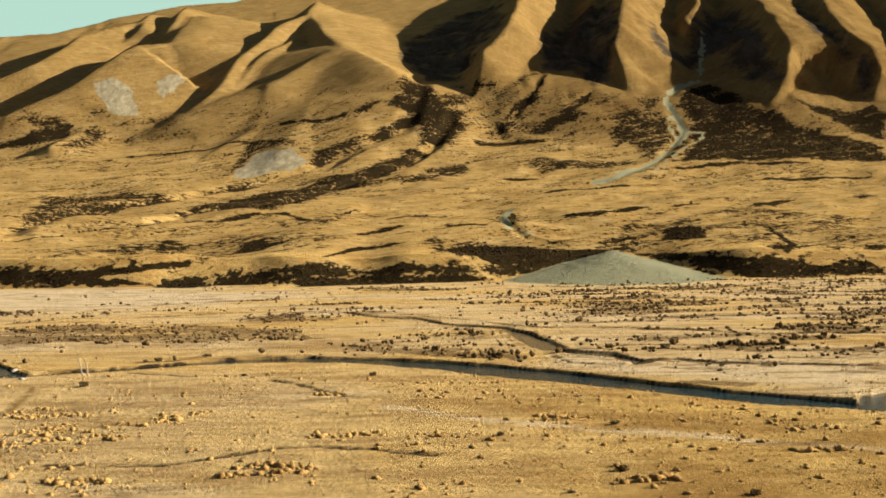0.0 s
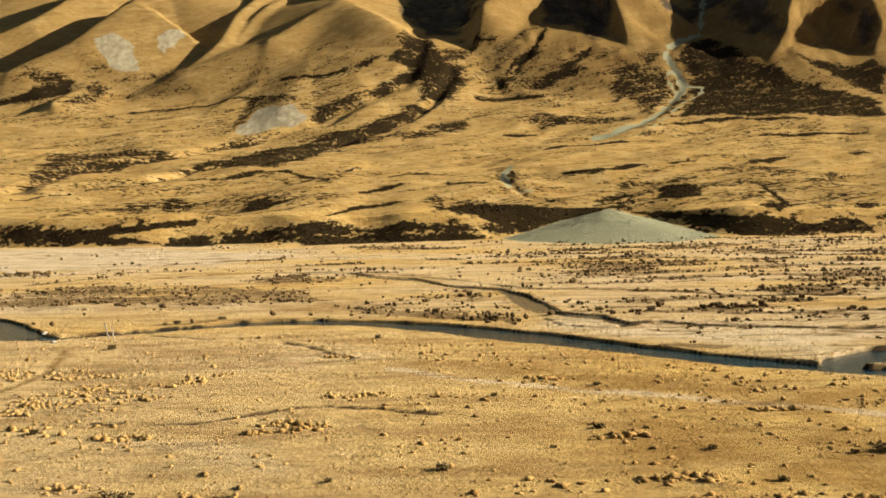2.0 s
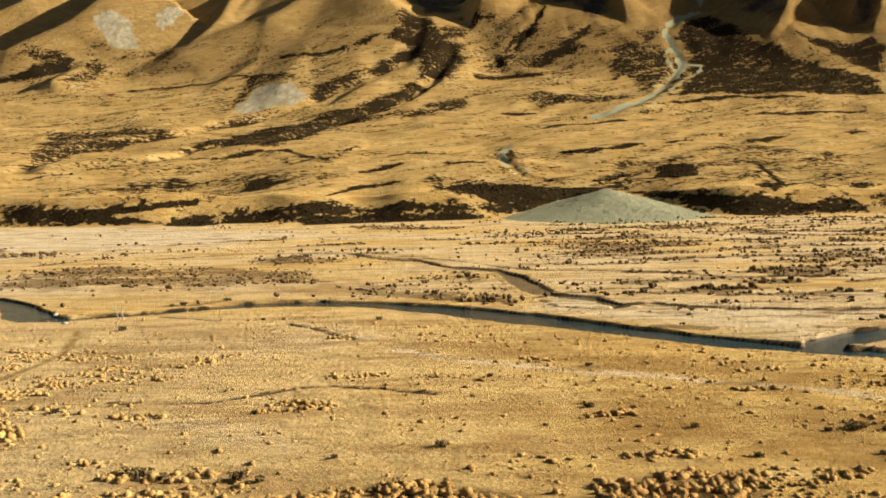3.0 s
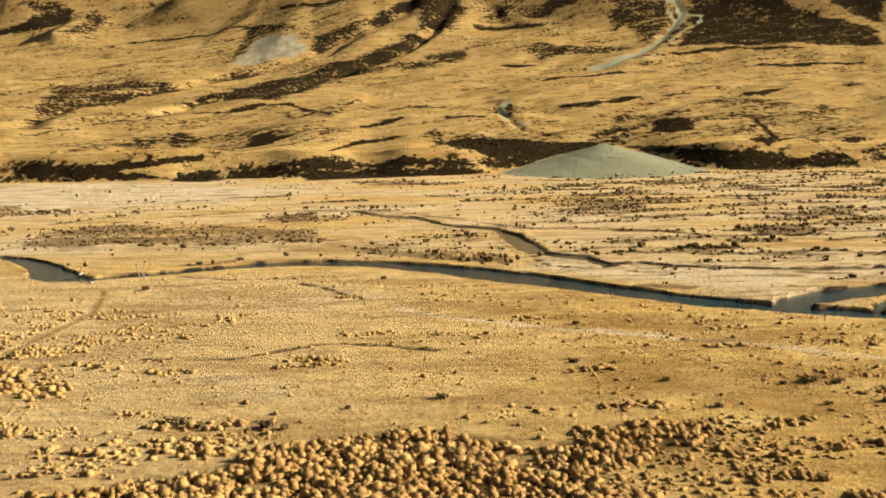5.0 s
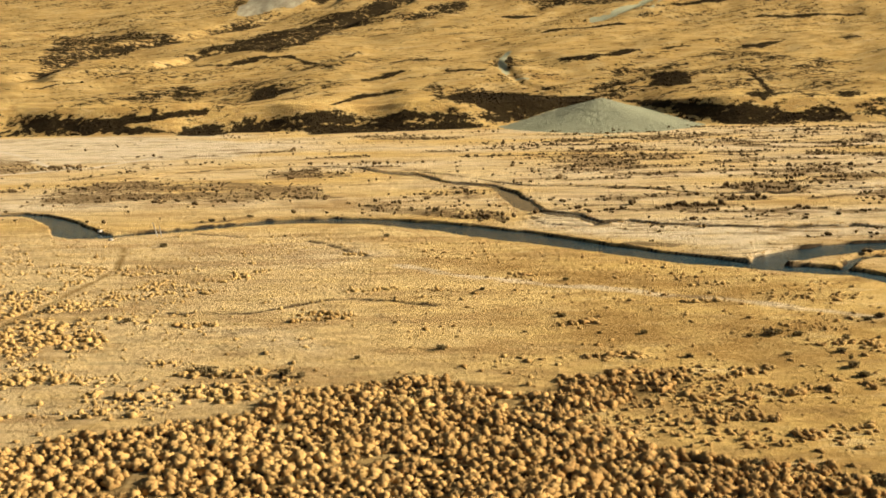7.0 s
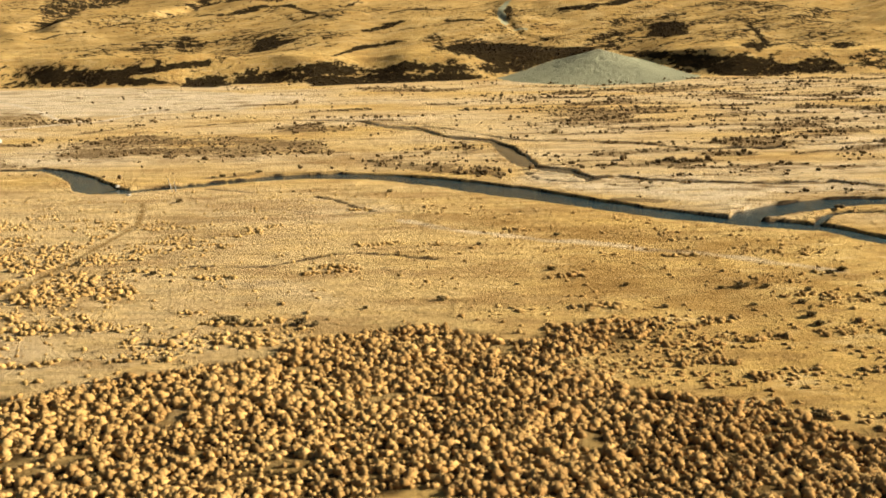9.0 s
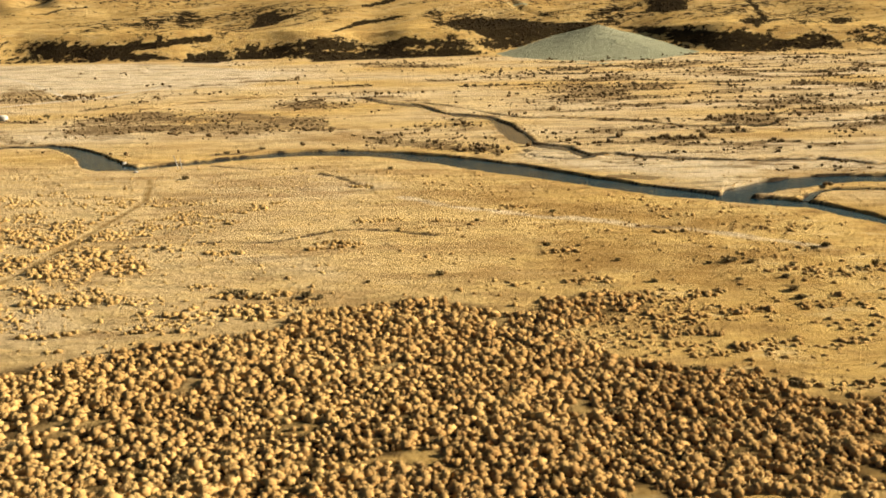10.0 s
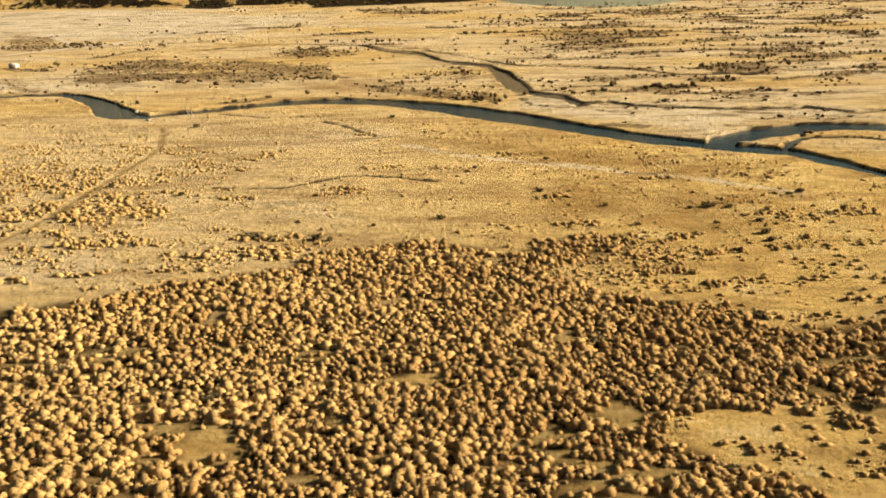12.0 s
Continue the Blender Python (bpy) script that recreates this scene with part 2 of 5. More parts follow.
# ---- courses and outlines in the plan, metres ----
RIVER = [(-330.0, 290.0, 3.5), (-239.0, 284.0, 3.2), (-172.5, 284.2, 3.0), (-162.0, 285.6, 2.6), (-151.4, 287.0, 2.6), (-141.9, 282.2, 3.0), (-131.7, 271.5, 4.0), (-123.0, 259.3, 4.6), (-115.6, 246.0, 6.4), (-109.6, 238.6, 5.2), (-101.6, 237.4, 3.6), (-94.6, 240.8, 3.4), (-85.7, 245.0, 3.4), (-76.9, 250.4, 3.4), (-57.9, 259.0, 4.9), (-37.4, 261.7, 5.5), (-16.2, 254.5, 5.2), (4.1, 241.1, 7.0), (22.8, 225.1, 7.6), (39.6, 208.5, 5.9), (55.1, 194.7, 5.2), (69.8, 184.2, 4.5), (79.5, 177.1, 3.6), (88.2, 173.6, 4.9), (97.6, 168.4, 4.0), (105.5, 156.5, 2.5), (113.1, 143.5, 1.7), (123.5, 126.6, 1.7), (141.2, 102.1, 1.4)]
BRANCH = [(78.8, 179.3, 2.4), (85.3, 186.3, 5.2), (95.8, 193.2, 6.0), (106.2, 198.7, 5.9), (118.1, 202.6, 4.9), (133.0, 200.4, 4.8), (148.6, 196.5, 4.7), (188.8, 188.9, 4.4)]
THREAD = [(98.7, 175.1, 1.2), (104.0, 183.4, 1.0), (109.1, 187.5, 0.9), (120.8, 187.3, 0.9), (130.2, 182.7, 1.0), (146.1, 171.2, 1.0)]
CREEK = [(-146.1, 388.3, 0.9), (-135.8, 401.3, 0.9), (-123.8, 410.4, 1.2), (-111.9, 422.3, 1.2), (-98.5, 429.7, 1.5), (-77.8, 431.4, 1.5), (-53.5, 427.7, 1.5), (-37.9, 418.2, 1.8), (-28.2, 401.0, 1.7), (-19.4, 393.3, 6.0), (-9.5, 381.5, 1.4), (0.0, 360.8, 1.1), (10.2, 350.3, 3.0), (17.6, 344.0, 3.0), (22.6, 334.8, 1.7), (25.8, 321.5, 3.6), (27.5, 304.6, 4.2), (29.1, 289.0, 4.0), (31.0, 274.5, 2.6), (35.6, 269.1, 3.3), (42.1, 262.4, 4.5), (46.4, 256.2, 1.4), (50.2, 246.9, 1.8), (55.3, 248.5, 1.2), (59.4, 249.2, 1.2), (67.9, 241.9, 1.5), (76.7, 237.9, 1.5), (83.6, 235.1, 1.5), (90.8, 233.4, 1.5), (97.8, 231.7, 1.2), (107.6, 232.7, 1.2), (116.7, 231.8, 1.2), (124.7, 233.0, 1.2), (130.0, 227.5, 1.2), (135.6, 223.0, 1.2), (144.9, 224.0, 1.2), (154.9, 225.0, 1.2)]
CREEK_ARM = [(29.6, 260.2, 0.3), (32.3, 245.5, 0.3), (38.0, 243.8, 1.2), (44.6, 242.1, 1.2), (50.7, 243.6, 0.9)]
RILL = [(31.3, 342.3, 1.0), (42.0, 337.4, 0.8), (54.0, 334.2, 0.8), (77.7, 329.5, 0.8), (87.5, 318.5, 0.8), (99.9, 306.2, 1.3), (109.5, 303.5, 1.3), (117.8, 308.5, 4.9), (122.2, 308.0, 2.4), (125.8, 304.5, 3.9), (131.1, 306.9, 1.8), (144.1, 311.4, 1.3), (156.3, 313.0, 1.3), (168.6, 314.6, 1.0), (178.5, 321.4, 0.8), (190.5, 328.2, 0.8), (205.4, 333.2, 1.0)]
RILL_HEAD = [(-9.2, 398.3, 1.3), (5.5, 379.4, 0.4), (18.3, 362.1, 0.4), (31.3, 342.3, 0.4)]
DITCH = [(-39.3, 223.5, 0.2), (-33.2, 218.4, 0.3), (-24.9, 206.3, 0.5), (-19.4, 199.3, 0.3)]
DITCH_B = [(-57.1, 142.0, 0.3), (-46.9, 140.7, 0.4), (-39.7, 140.2, 0.5), (-33.8, 144.1, 0.4), (-26.5, 150.3, 0.4), (-19.2, 150.9, 0.5), (-11.0, 148.6, 0.6), (-1.4, 144.0, 0.4)]
DITCH_C = [(-75.8, 240.5, 0.4), (-68.1, 236.7, 0.5), (-59.5, 232.0, 0.4)]
TRACK = [(-90.5, 217.0, 0.4), (-86.7, 203.4, 0.5), (-83.8, 190.0, 0.6), (-84.0, 177.2, 0.6), (-85.9, 161.1, 0.5), (-87.9, 144.1, 0.5), (-89.3, 124.3, 0.5), (-91.0, 111.7, 0.5), (-94.2, 101.7, 0.5), (-100.3, 84.6, 0.5)]
PALE_TRACK = [(-228.7, 403.5, 1.2), (-207.6, 420.3, 1.5), (-180.4, 442.4, 1.6), (-167.5, 480.6, 1.6), (-160.8, 503.5, 1.4)]
PALE_TRACK_B = [(-182.7, 440.3, 1.2), (-205.9, 454.1, 1.2), (-247.5, 518.9, 1.2), (-293.3, 576.2, 1.2)]
PALE_LINE = [(-11.4, 186.8, 1.0), (0.4, 175.2, 1.4), (15.5, 166.6, 1.6), (33.9, 159.4, 1.5), (50.6, 150.0, 1.4), (64.7, 141.5, 1.2), (84.5, 126.9, 1.0)]
SCRUB_FLATS = []
SCRUB_FLATS.append([(-157, 328), (-163, 366), (-142, 376), (-122, 379), (-94, 375), (-73, 359), (-56, 352), (-33, 316), (-41, 307), (-65, 313), (-78, 307), (-88, 308), (-102, 310), (-124, 312), (-143, 307), (-153, 323)])
SCRUB_FLATS.append([(-261, 494), (-252, 514), (-233, 490), (-215, 460), (-183, 450), (-189, 431), (-211, 418), (-231, 426)])
SCRUB_FLATS.append([(-189, 327), (-172, 311), (-160, 298), (-163, 289), (-173, 290)])
SCRUB_FLATS.append([(-83, 392), (-83, 409), (-69, 414), (-39, 398), (-41, 384), (-65, 383)])
SCRUB_FLATS.append([(-27, 294), (-18, 300), (-9, 285), (4, 277), (17, 264), (22, 250), (12, 248), (0, 256), (-17, 274), (-24, 284)])
SCRUB_FLATS.append([(-3, 313), (0, 345), (8, 356), (13, 318), (7, 301)])
SCRUB_FLATS.append([(48, 472), (72, 483), (89, 465), (108, 448), (126, 459), (122, 440), (97, 424), (89, 390), (76, 382), (64, 417), (53, 457)])
SCRUB_FLATS.append([(129, 421), (158, 440), (176, 429), (173, 412), (146, 409), (130, 411)])
SCRUB_FLATS.append([(69, 290), (77, 280), (87, 276), (92, 265), (79, 266), (72, 275)])
SCRUB_FLATS.append([(132, 370), (153, 375), (161, 360), (144, 349), (131, 354)])
SCRUB_FLATS.append([(174, 407), (189, 409), (190, 382), (176, 358), (164, 369)])
SCRUB_FLATS.append([(217, 443), (245, 453), (229, 415), (208, 414)])
SCRUB_FLATS.append([(94, 259), (109, 263), (117, 256), (104, 252)])
SCRUB_FLATS.append([(14, 532), (29, 536), (47, 516), (27, 503)])
SCRUB_FLATS.append([(-57, 625), (-24, 628), (8, 603), (4, 579), (-47, 593)])
SCRUB_FLATS.append([(124, 547), (139, 585), (151, 582), (145, 543)])
SCRUB_FLATS.append([(42, 366), (57, 380), (60, 364), (46, 355)])
SCRUB_FLATS.append([(-12, 321), (-5, 333), (-2, 313), (-9, 306)])
ORANGE_GRASS = []
ORANGE_GRASS.append([(-54, 297), (-41, 307), (-28, 307), (-20, 299), (-35, 291)])
ORANGE_GRASS.append([(-112, 304), (-102, 298), (-88, 290), (-99, 289)])
BROWN_GRASS = []
BROWN_GRASS.append([(-62, 304), (-29, 303), (-25, 289), (-38, 278), (-59, 285)])
BROWN_GRASS.append([(-10, 205), (11, 195), (34, 185), (67, 163), (84, 150), (63, 146), (25, 166), (-3, 185)])
BROWN_GRASS.append([(9, 142), (42, 140), (75, 123), (63, 90), (37, 113), (15, 127)])
BROWN_GRASS.append([(-75, 219), (-45, 216), (-27, 206), (-49, 196), (-70, 206)])
PALE_NEAR = []
PALE_NEAR.append([(-112, 102), (-76, 93), (-49, 81), (-40, 82), (-51, 74), (-69, 66), (-93, 65)])
PALE_NEAR.append([(-59, 136), (-30, 131), (-18, 112), (-42, 112)])
PALE_NEAR.append([(-91, 229), (-34, 223), (-3, 203), (-26, 178), (-70, 188)])
PALE_FLATS = []
PALE_FLATS.append([(-450, 723), (-294, 699), (-142, 608), (-81, 562), (-115, 493), (-152, 470), (-210, 457), (-339, 523)])
PALE_FLATS.append([(32, 287), (70, 242), (115, 238), (155, 229), (142, 203), (108, 204), (81, 181), (74, 189), (38, 217), (28, 243)])
DENSE_TUSSOCK = []
DENSE_TUSSOCK.append([(-93, 64), (-62, 65), (-48, 74), (-39, 78), (-28, 81), (-25, 89), (-15, 93), (-7, 95), (2, 95), (9, 92), (13, 88), (26, 98), (39, 95), (37, 88), (24, 82), (19, 74), (32, 63), (45, 57), (56, 47), (73, 51), (86, 44), (74, 22), (59, 20), (51, 24), (32, 24), (25, 19), (30, 12), (36, 9), (43, 1), (37, -23), (17, -43), (-19, -46), (-61, -31)])
DENSE_TUSSOCK.append([(-149, 174), (-126, 176), (-105, 171), (-81, 160), (-58, 134), (-59, 121), (-74, 114), (-86, 111), (-114, 106)])
LOOSE_TUSSOCK = []
LOOSE_TUSSOCK.append([(-156, 204), (-82, 192), (-51, 184), (-41, 166), (-65, 155), (-105, 171), (-143, 177)])
LOOSE_TUSSOCK.append([(-94, 107), (-60, 108), (-42, 109), (-21, 98), (-25, 90), (-37, 87), (-49, 80), (-61, 90), (-80, 96)])
LOOSE_TUSSOCK.append([(36, 80), (52, 80), (47, 72), (37, 74)])
LOOSE_TUSSOCK.append([(49, 94), (73, 91), (69, 84), (49, 87)])
LOOSE_TUSSOCK.append([(9, 95), (42, 99), (53, 89), (48, 65), (58, 54), (75, 58), (70, 44), (31, 60), (19, 74)])
LOOSE_TUSSOCK.append([(54, 126), (70, 127), (100, 113), (95, 101), (76, 104), (55, 119)])
LOOSE_TUSSOCK.append([(-92, 97), (-78, 96), (-66, 76), (-83, 75)])
CLEARINGS = []
CLEARINGS.append([(-36, 18), (-30, 20), (-25, 17), (-26, 13), (-32, 12)])
CLEARINGS.append([(-11, 34), (1, 33), (1, 30), (-10, 31)])
CLEARINGS.append([(-53, 30), (-50, 30), (-49, 28), (-52, 28)])
CREST_LINE = [(-1495, 2026), (-1198, 2124), (-990, 2210), (-873, 2238), (-779, 2348), (-630, 2456), (-507, 2486), (-416, 3398), (58, 3398), (650, 3398), (1243, 3398), (1835, 3398), (2626, 3398)]
SPURS = []
SPURS.append((0.75, 0.30, 0.53, 9999, 8, [(-671, 2214, 30), (-720, 2130, 40), (-758, 2050, 45), (-766, 1932, 45), (-795, 1868, 40), (-870, 1798, 25)]))
SPURS.append((0.80, 0.40, 0.60, 9999, 8, [(-586, 2286, 40), (-579, 2114, 45), (-588, 2076, 30)]))
SPURS.append((0.80, 0.35, 0.57, 9999, 8, [(-674, 2292, 25), (-650, 2126, 40), (-664, 2088, 25)]))
SPURS.append((0.75, 0.20, 0.54, 9999, 26, [(-547, 2208, 40), (-534, 1948, 60), (-592, 1916, 65), (-605, 1862, 65), (-659, 1710, 50), (-717, 1636, 40), (-840, 1616, 15)]))
SPURS.append((0.80, 0.50, 0.65, 9999, 6, [(-280, 2280, 50), (-283, 2168, 55), (-339, 2068, 55), (-383, 1896, 45), (-391, 1778, 40), (-421, 1688, 25)]))
SPURS.append((0.80, 0.50, 0.65, 9999, 6, [(-273, 2066, 40), (-331, 1946, 45), (-349, 1886, 40), (-363, 1792, 30)]))
SPURS.append((0.80, 0.30, 0.30, 9999, 10, [(-287, 2204, 50), (-231, 2016, 60), (-177, 1890, 66), (-237, 1830, 58), (-297, 1740, 48)]))
SPURS.append((0.48, 0.26, 0.28, 9999, 14, [(-297, 1740, 46), (-369, 1698, 36), (-437, 1654, 24), (-488, 1614, 6)]))
SPURS.append((0.24, 0.70, 0.30, 9999, 16, [(-177, 1890, 66), (-125, 1816, 68), (-84, 1758, 66), (-52, 1710, 52), (-55, 1668, 30), (-73, 1664, 8)]))
SPURS.append((0.75, 0.90, 0.80, 9999, 8, [(299, 2566, 75), (197, 2218, 90), (139, 1918, 100), (90, 1814, 80), (63, 1822, 46), (24, 1838, 16), (-4, 1824, 2)]))
SPURS.append((0.80, 0.72, 0.70, 9999, 9, [(518, 2528, 80), (413, 2136, 95), (354, 1888, 100), (332, 1832, 74), (315, 1830, 40), (298, 1840, 8)]))
SPURS.append((0.90, 0.80, 0.85, 9999, 5, [(426, 2456, 55), (353, 2172, 62), (302, 1988, 66), (272, 1944, 40), (259, 1944, 10)]))
SPURS.append((0.85, 0.80, 0.82, 9999, 7, [(714, 2540, 60), (602, 2224, 70), (530, 2058, 60), (513, 2052, 30), (508, 2074, 4)]))
SPURS.append((0.80, 0.30, 0.36, 9999, 9, [(758, 2492, 85), (688, 2122, 95), (659, 1892, 100), (660, 1806, 74), (668, 1802, 44), (683, 1786, 20), (706, 1758, 3)]))
SPURS.append((1.15, 0.45, 0.68, 9999, 8, [(943, 2502, 80), (830, 2108, 90), (792, 1914, 94), (799, 1804, 76), (807, 1774, 44), (824, 1760, 8)]))
SPURS.append((0.90, 0.50, 0.70, 9999, 9, [(1161, 2532, 70), (1027, 2160, 74), (943, 1870, 80), (950, 1784, 44), (959, 1762, 5)]))
SPURS.append((0.90, 0.40, 0.65, 9999, 9, [(1296, 2190, 62), (1142, 1824, 70), (1095, 1672, 30)]))
SPURS.append((0.13, 0.13, 0.10, 9999, 30, [(201, 1880, 36), (132, 1742, 30), (72, 1666, 14), (42, 1642, 2)]))
SPURS.append((0.15, 0.40, 0.22, 9999, 70, [(-69, 1716, 48), (-151, 1688, 45), (-223, 1674, 37), (-287, 1678, 24), (-345, 1696, 4)]))
SPURS.append((0.22, 0.20, 0.14, 9999, 18, [(558, 1966, 14), (585, 1812, 19), (622, 1684, 14), (664, 1620, 4)]))
SPURS.append((0.70, 0.40, 0.55, 9999, 12, [(-1029, 1734, 60), (-1061, 1656, 40), (-1111, 1602, 15)]))
SPURS.append((0.50, 0.30, 0.40, 9999, 10, [(-558, 1718, 14), (-589, 1622, 20), (-597, 1510, 16), (-622, 1496, 4)]))
GULLIES = []
GULLIES.append((24, 7, [(-30, 1781), (-39, 1662), (-55, 1569), (-117, 1483), (-174, 1385), (-230, 1332), (-289, 1253), (-318, 1145), (-362, 1078), (-392, 997), (-374, 829)]))
GULLIES.append((13, 6, [(24, 1646), (-5, 1500), (-68, 1348), (-117, 1279), (-162, 1174), (-197, 1035), (-257, 1010), (-274, 928)]))
GULLIES.append((9, 3, [(563, 2047), (522, 1903), (487, 1831), (442, 1786), (411, 1744), (403, 1696), (408, 1624), (365, 1516), (317, 1402), (242, 1286), (189, 1238)]))  # stream
GULLIES.append((8, 2.5, [(200, 1828), (180, 1759), (153, 1699), (130, 1660)]))  # g
GULLIES.append((9, 2, [(280, 1747), (225, 1648), (172, 1606)]))  # h
GULLIES.append((7, 3, [(54, 908), (61, 832), (68, 800), (89, 764)]))  # wash
STREAM = [(559, 2046, 3.8), (519, 1916, 3.5), (492, 1835, 3.9), (463, 1807, 7), (436, 1782, 7), (412, 1750, 5.3), (404, 1717, 5.2), (408, 1683, 5.1), (409, 1647, 6.0), (408, 1609, 6.8), (380, 1540, 6.5), (351, 1476, 5.3), (318, 1409, 6.5), (272, 1326, 10.0), (234, 1283, 9.0), (203, 1259, 9.0)]
WASH = [(71, 959, 3), (60, 905, 4), (58, 820, 4), (67, 809, 3), (76, 808, 2)]
STREAM_BRAIDS = []
STREAM_BRAIDS.append([(411, 1652, 3.0), (416, 1604, 3.9), (439, 1608, 2.9), (419, 1553, 1.9), (375, 1485, 1.8), (332, 1399, 1.3), (291, 1307, 1.2)])
STREAM_BRAIDS.append([(407, 1678, 2.0), (387, 1643, 2.0), (385, 1600, 1.9), (387, 1539, 1.9)])
CREEK_SCRUB = []
CREEK_SCRUB.append([(282, 1592), (297, 1651), (327, 1677), (379, 1693), (392, 1645), (369, 1534), (304, 1401), (298, 1532), (275, 1509)])
CREEK_SCRUB.append([(24, 1657), (55, 1710), (76, 1745), (107, 1747), (161, 1776), (180, 1810), (129, 1763), (78, 1767), (26, 1734), (-5, 1672)])
CREEK_SCRUB.append([(-186, 1379), (-216, 1346), (-259, 1325), (-286, 1307), (-312, 1257), (-288, 1218), (-268, 1293), (-214, 1331), (-174, 1380)])
CREEK_SCRUB.append([(-294, 1343), (-305, 1433), (-297, 1522), (-264, 1539), (-225, 1516), (-192, 1449), (-212, 1482), (-240, 1499), (-265, 1491), (-276, 1456), (-280, 1373)])
CREEK_SCRUB.append([(-319, 1174), (-385, 1233), (-410, 1278), (-415, 1239), (-482, 1245), (-440, 1057), (-415, 956), (-374, 829), (-374, 885), (-391, 1010), (-375, 1047), (-355, 1077), (-321, 1132), (-299, 1177)])
CREEK_SCRUB.append([(-146, 1154), (-100, 1255), (-42, 1266), (18, 1318), (49, 1363), (43, 1392), (3, 1360), (-43, 1291), (-101, 1275), (-138, 1208)])
CREEK_SCRUB.append([(-122, 682), (-72, 689), (-32, 686), (-8, 686), (8, 684), (24, 680), (32, 676), (-16, 674), (-55, 680), (-86, 673), (-100, 665), (-146, 663), (-158, 673), (-158, 680)])
CREEK_SCRUB.append([(116, 736), (137, 806), (160, 831), (162, 774), (149, 728)])
CREEK_SCRUB.append([(-15, 766), (-6, 786), (5, 769), (2, 713), (-8, 724)])
CREEK_SCRUB.append([(42, 885), (62, 954), (78, 910), (77, 840), (61, 860)])
CREEK_SCRUB.append([(-225, 754), (-231, 815), (-206, 790), (-195, 760), (-194, 697)])
CREEK_SCRUB.append([(-154, 714), (-157, 776), (-141, 789), (-134, 766), (-115, 765), (-132, 715)])
CREEK_SCRUB.append([(123, 1381), (153, 1429), (180, 1388), (287, 1438), (285, 1385), (175, 1345), (142, 1337)])
CREEK_SCRUB.append([(-220, 678), (-219, 687), (-205, 684), (-208, 678)])
CREEK_SCRUB.append([(-257, 726), (-253, 766), (-234, 769), (-220, 716), (-238, 708)])
CREEK_SCRUB.append([(229, 691), (253, 725), (253, 694), (244, 680)])
CREEK_SCRUB.append([(315, 725), (339, 739), (314, 685), (302, 691)])
CREEK_SCRUB.append([(341, 859), (372, 912), (370, 876), (353, 852)])
CREEK_SCRUB.append([(428, 1010), (457, 1043), (454, 1007), (433, 989)])
CREEK_SCRUB.append([(337, 1369), (402, 1540), (416, 1629), (397, 1648), (358, 1523), (335, 1409)])
CREEK_SCRUB.append([(60, 1601), (119, 1644), (175, 1634), (217, 1657), (259, 1681), (263, 1645), (211, 1615), (170, 1589), (116, 1600)])
CREEK_SCRUB.append([(345, 1722), (413, 1755), (399, 1714), (357, 1681)])
CREEK_SCRUB.append([(-589, 1500), (-588, 1593), (-585, 1639), (-552, 1625), (-557, 1534), (-572, 1480)])
CREEK_SCRUB.append([(244, 657), (254, 662), (306, 668), (302, 658)])
SLOPE_SCRUB_AND_SHADE = []
SLOPE_SCRUB_AND_SHADE.append([(-70, 1738), (-30, 1781), (0, 1712), (24, 1667), (48, 1663), (39, 1568), (21, 1502), (-10, 1495), (-27, 1499), (-36, 1542), (-28, 1577), (-51, 1570), (-77, 1534), (-106, 1506), (-117, 1483), (-148, 1450), (-164, 1404), (-192, 1397), (-194, 1445), (-160, 1483), (-120, 1524), (-78, 1579), (-57, 1628), (-81, 1646), (-73, 1686)])
SLOPE_SCRUB_AND_SHADE.append([(-137, 1624), (-125, 1653), (-111, 1670), (-99, 1654), (-113, 1627), (-127, 1617)])
SLOPE_SCRUB_AND_SHADE.append([(470, 1795), (504, 1821), (539, 1764), (549, 1701), (587, 1668), (595, 1638), (624, 1613), (635, 1573), (661, 1547), (677, 1470), (641, 1392), (566, 1383), (505, 1393), (453, 1383), (418, 1401), (375, 1390), (339, 1359), (370, 1451), (409, 1566), (424, 1659), (424, 1715)])
# shadowed valley under the spurs, its shade laid down as scrub cover
SLOPE_SCRUB_AND_SHADE.append([(620, 1706), (649, 1678), (682, 1619), (700, 1520), (777, 1685), (767, 1724), (717, 1701), (677, 1700)])
SLOPE_SCRUB_AND_SHADE.append([(-35, 1479), (-64, 1435), (-93, 1380), (-121, 1332), (-163, 1295), (-210, 1219), (-236, 1138), (-265, 1045), (-274, 987), (-259, 994), (-219, 997), (-176, 983), (-154, 1029), (-136, 1189), (-100, 1250), (-66, 1306), (-46, 1394), (-14, 1458)])
SLOPE_SCRUB_AND_SHADE.append([(5, 738), (23, 762), (53, 758), (78, 740), (103, 734), (127, 732), (104, 685), (80, 684), (56, 683), (39, 677), (28, 681), (40, 690), (25, 694), (8, 698)])
SLOPE_SCRUB_AND_SHADE.append([(136, 730), (158, 715), (188, 687), (220, 676), (251, 675), (261, 668), (274, 671), (284, 678), (306, 668), (302, 659), (268, 658), (253, 659), (227, 651), (207, 660), (188, 673), (163, 698)])
SLOPE_SCRUB_AND_SHADE.append([(-311, 687), (-289, 683), (-269, 683), (-251, 677), (-233, 671), (-205, 667), (-199, 666), (-231, 664), (-303, 671)])
SLOPE_SCRUB_AND_SHADE.append([(-193, 651), (-191, 673), (-177, 679), (-163, 678), (-155, 659), (-168, 642)])
SLOPE_SCRUB_AND_SHADE.append([(-100, 665), (-86, 673), (-55, 680), (-16, 674), (27, 673), (39, 673), (8, 660), (-30, 653), (-68, 647), (-90, 644)])
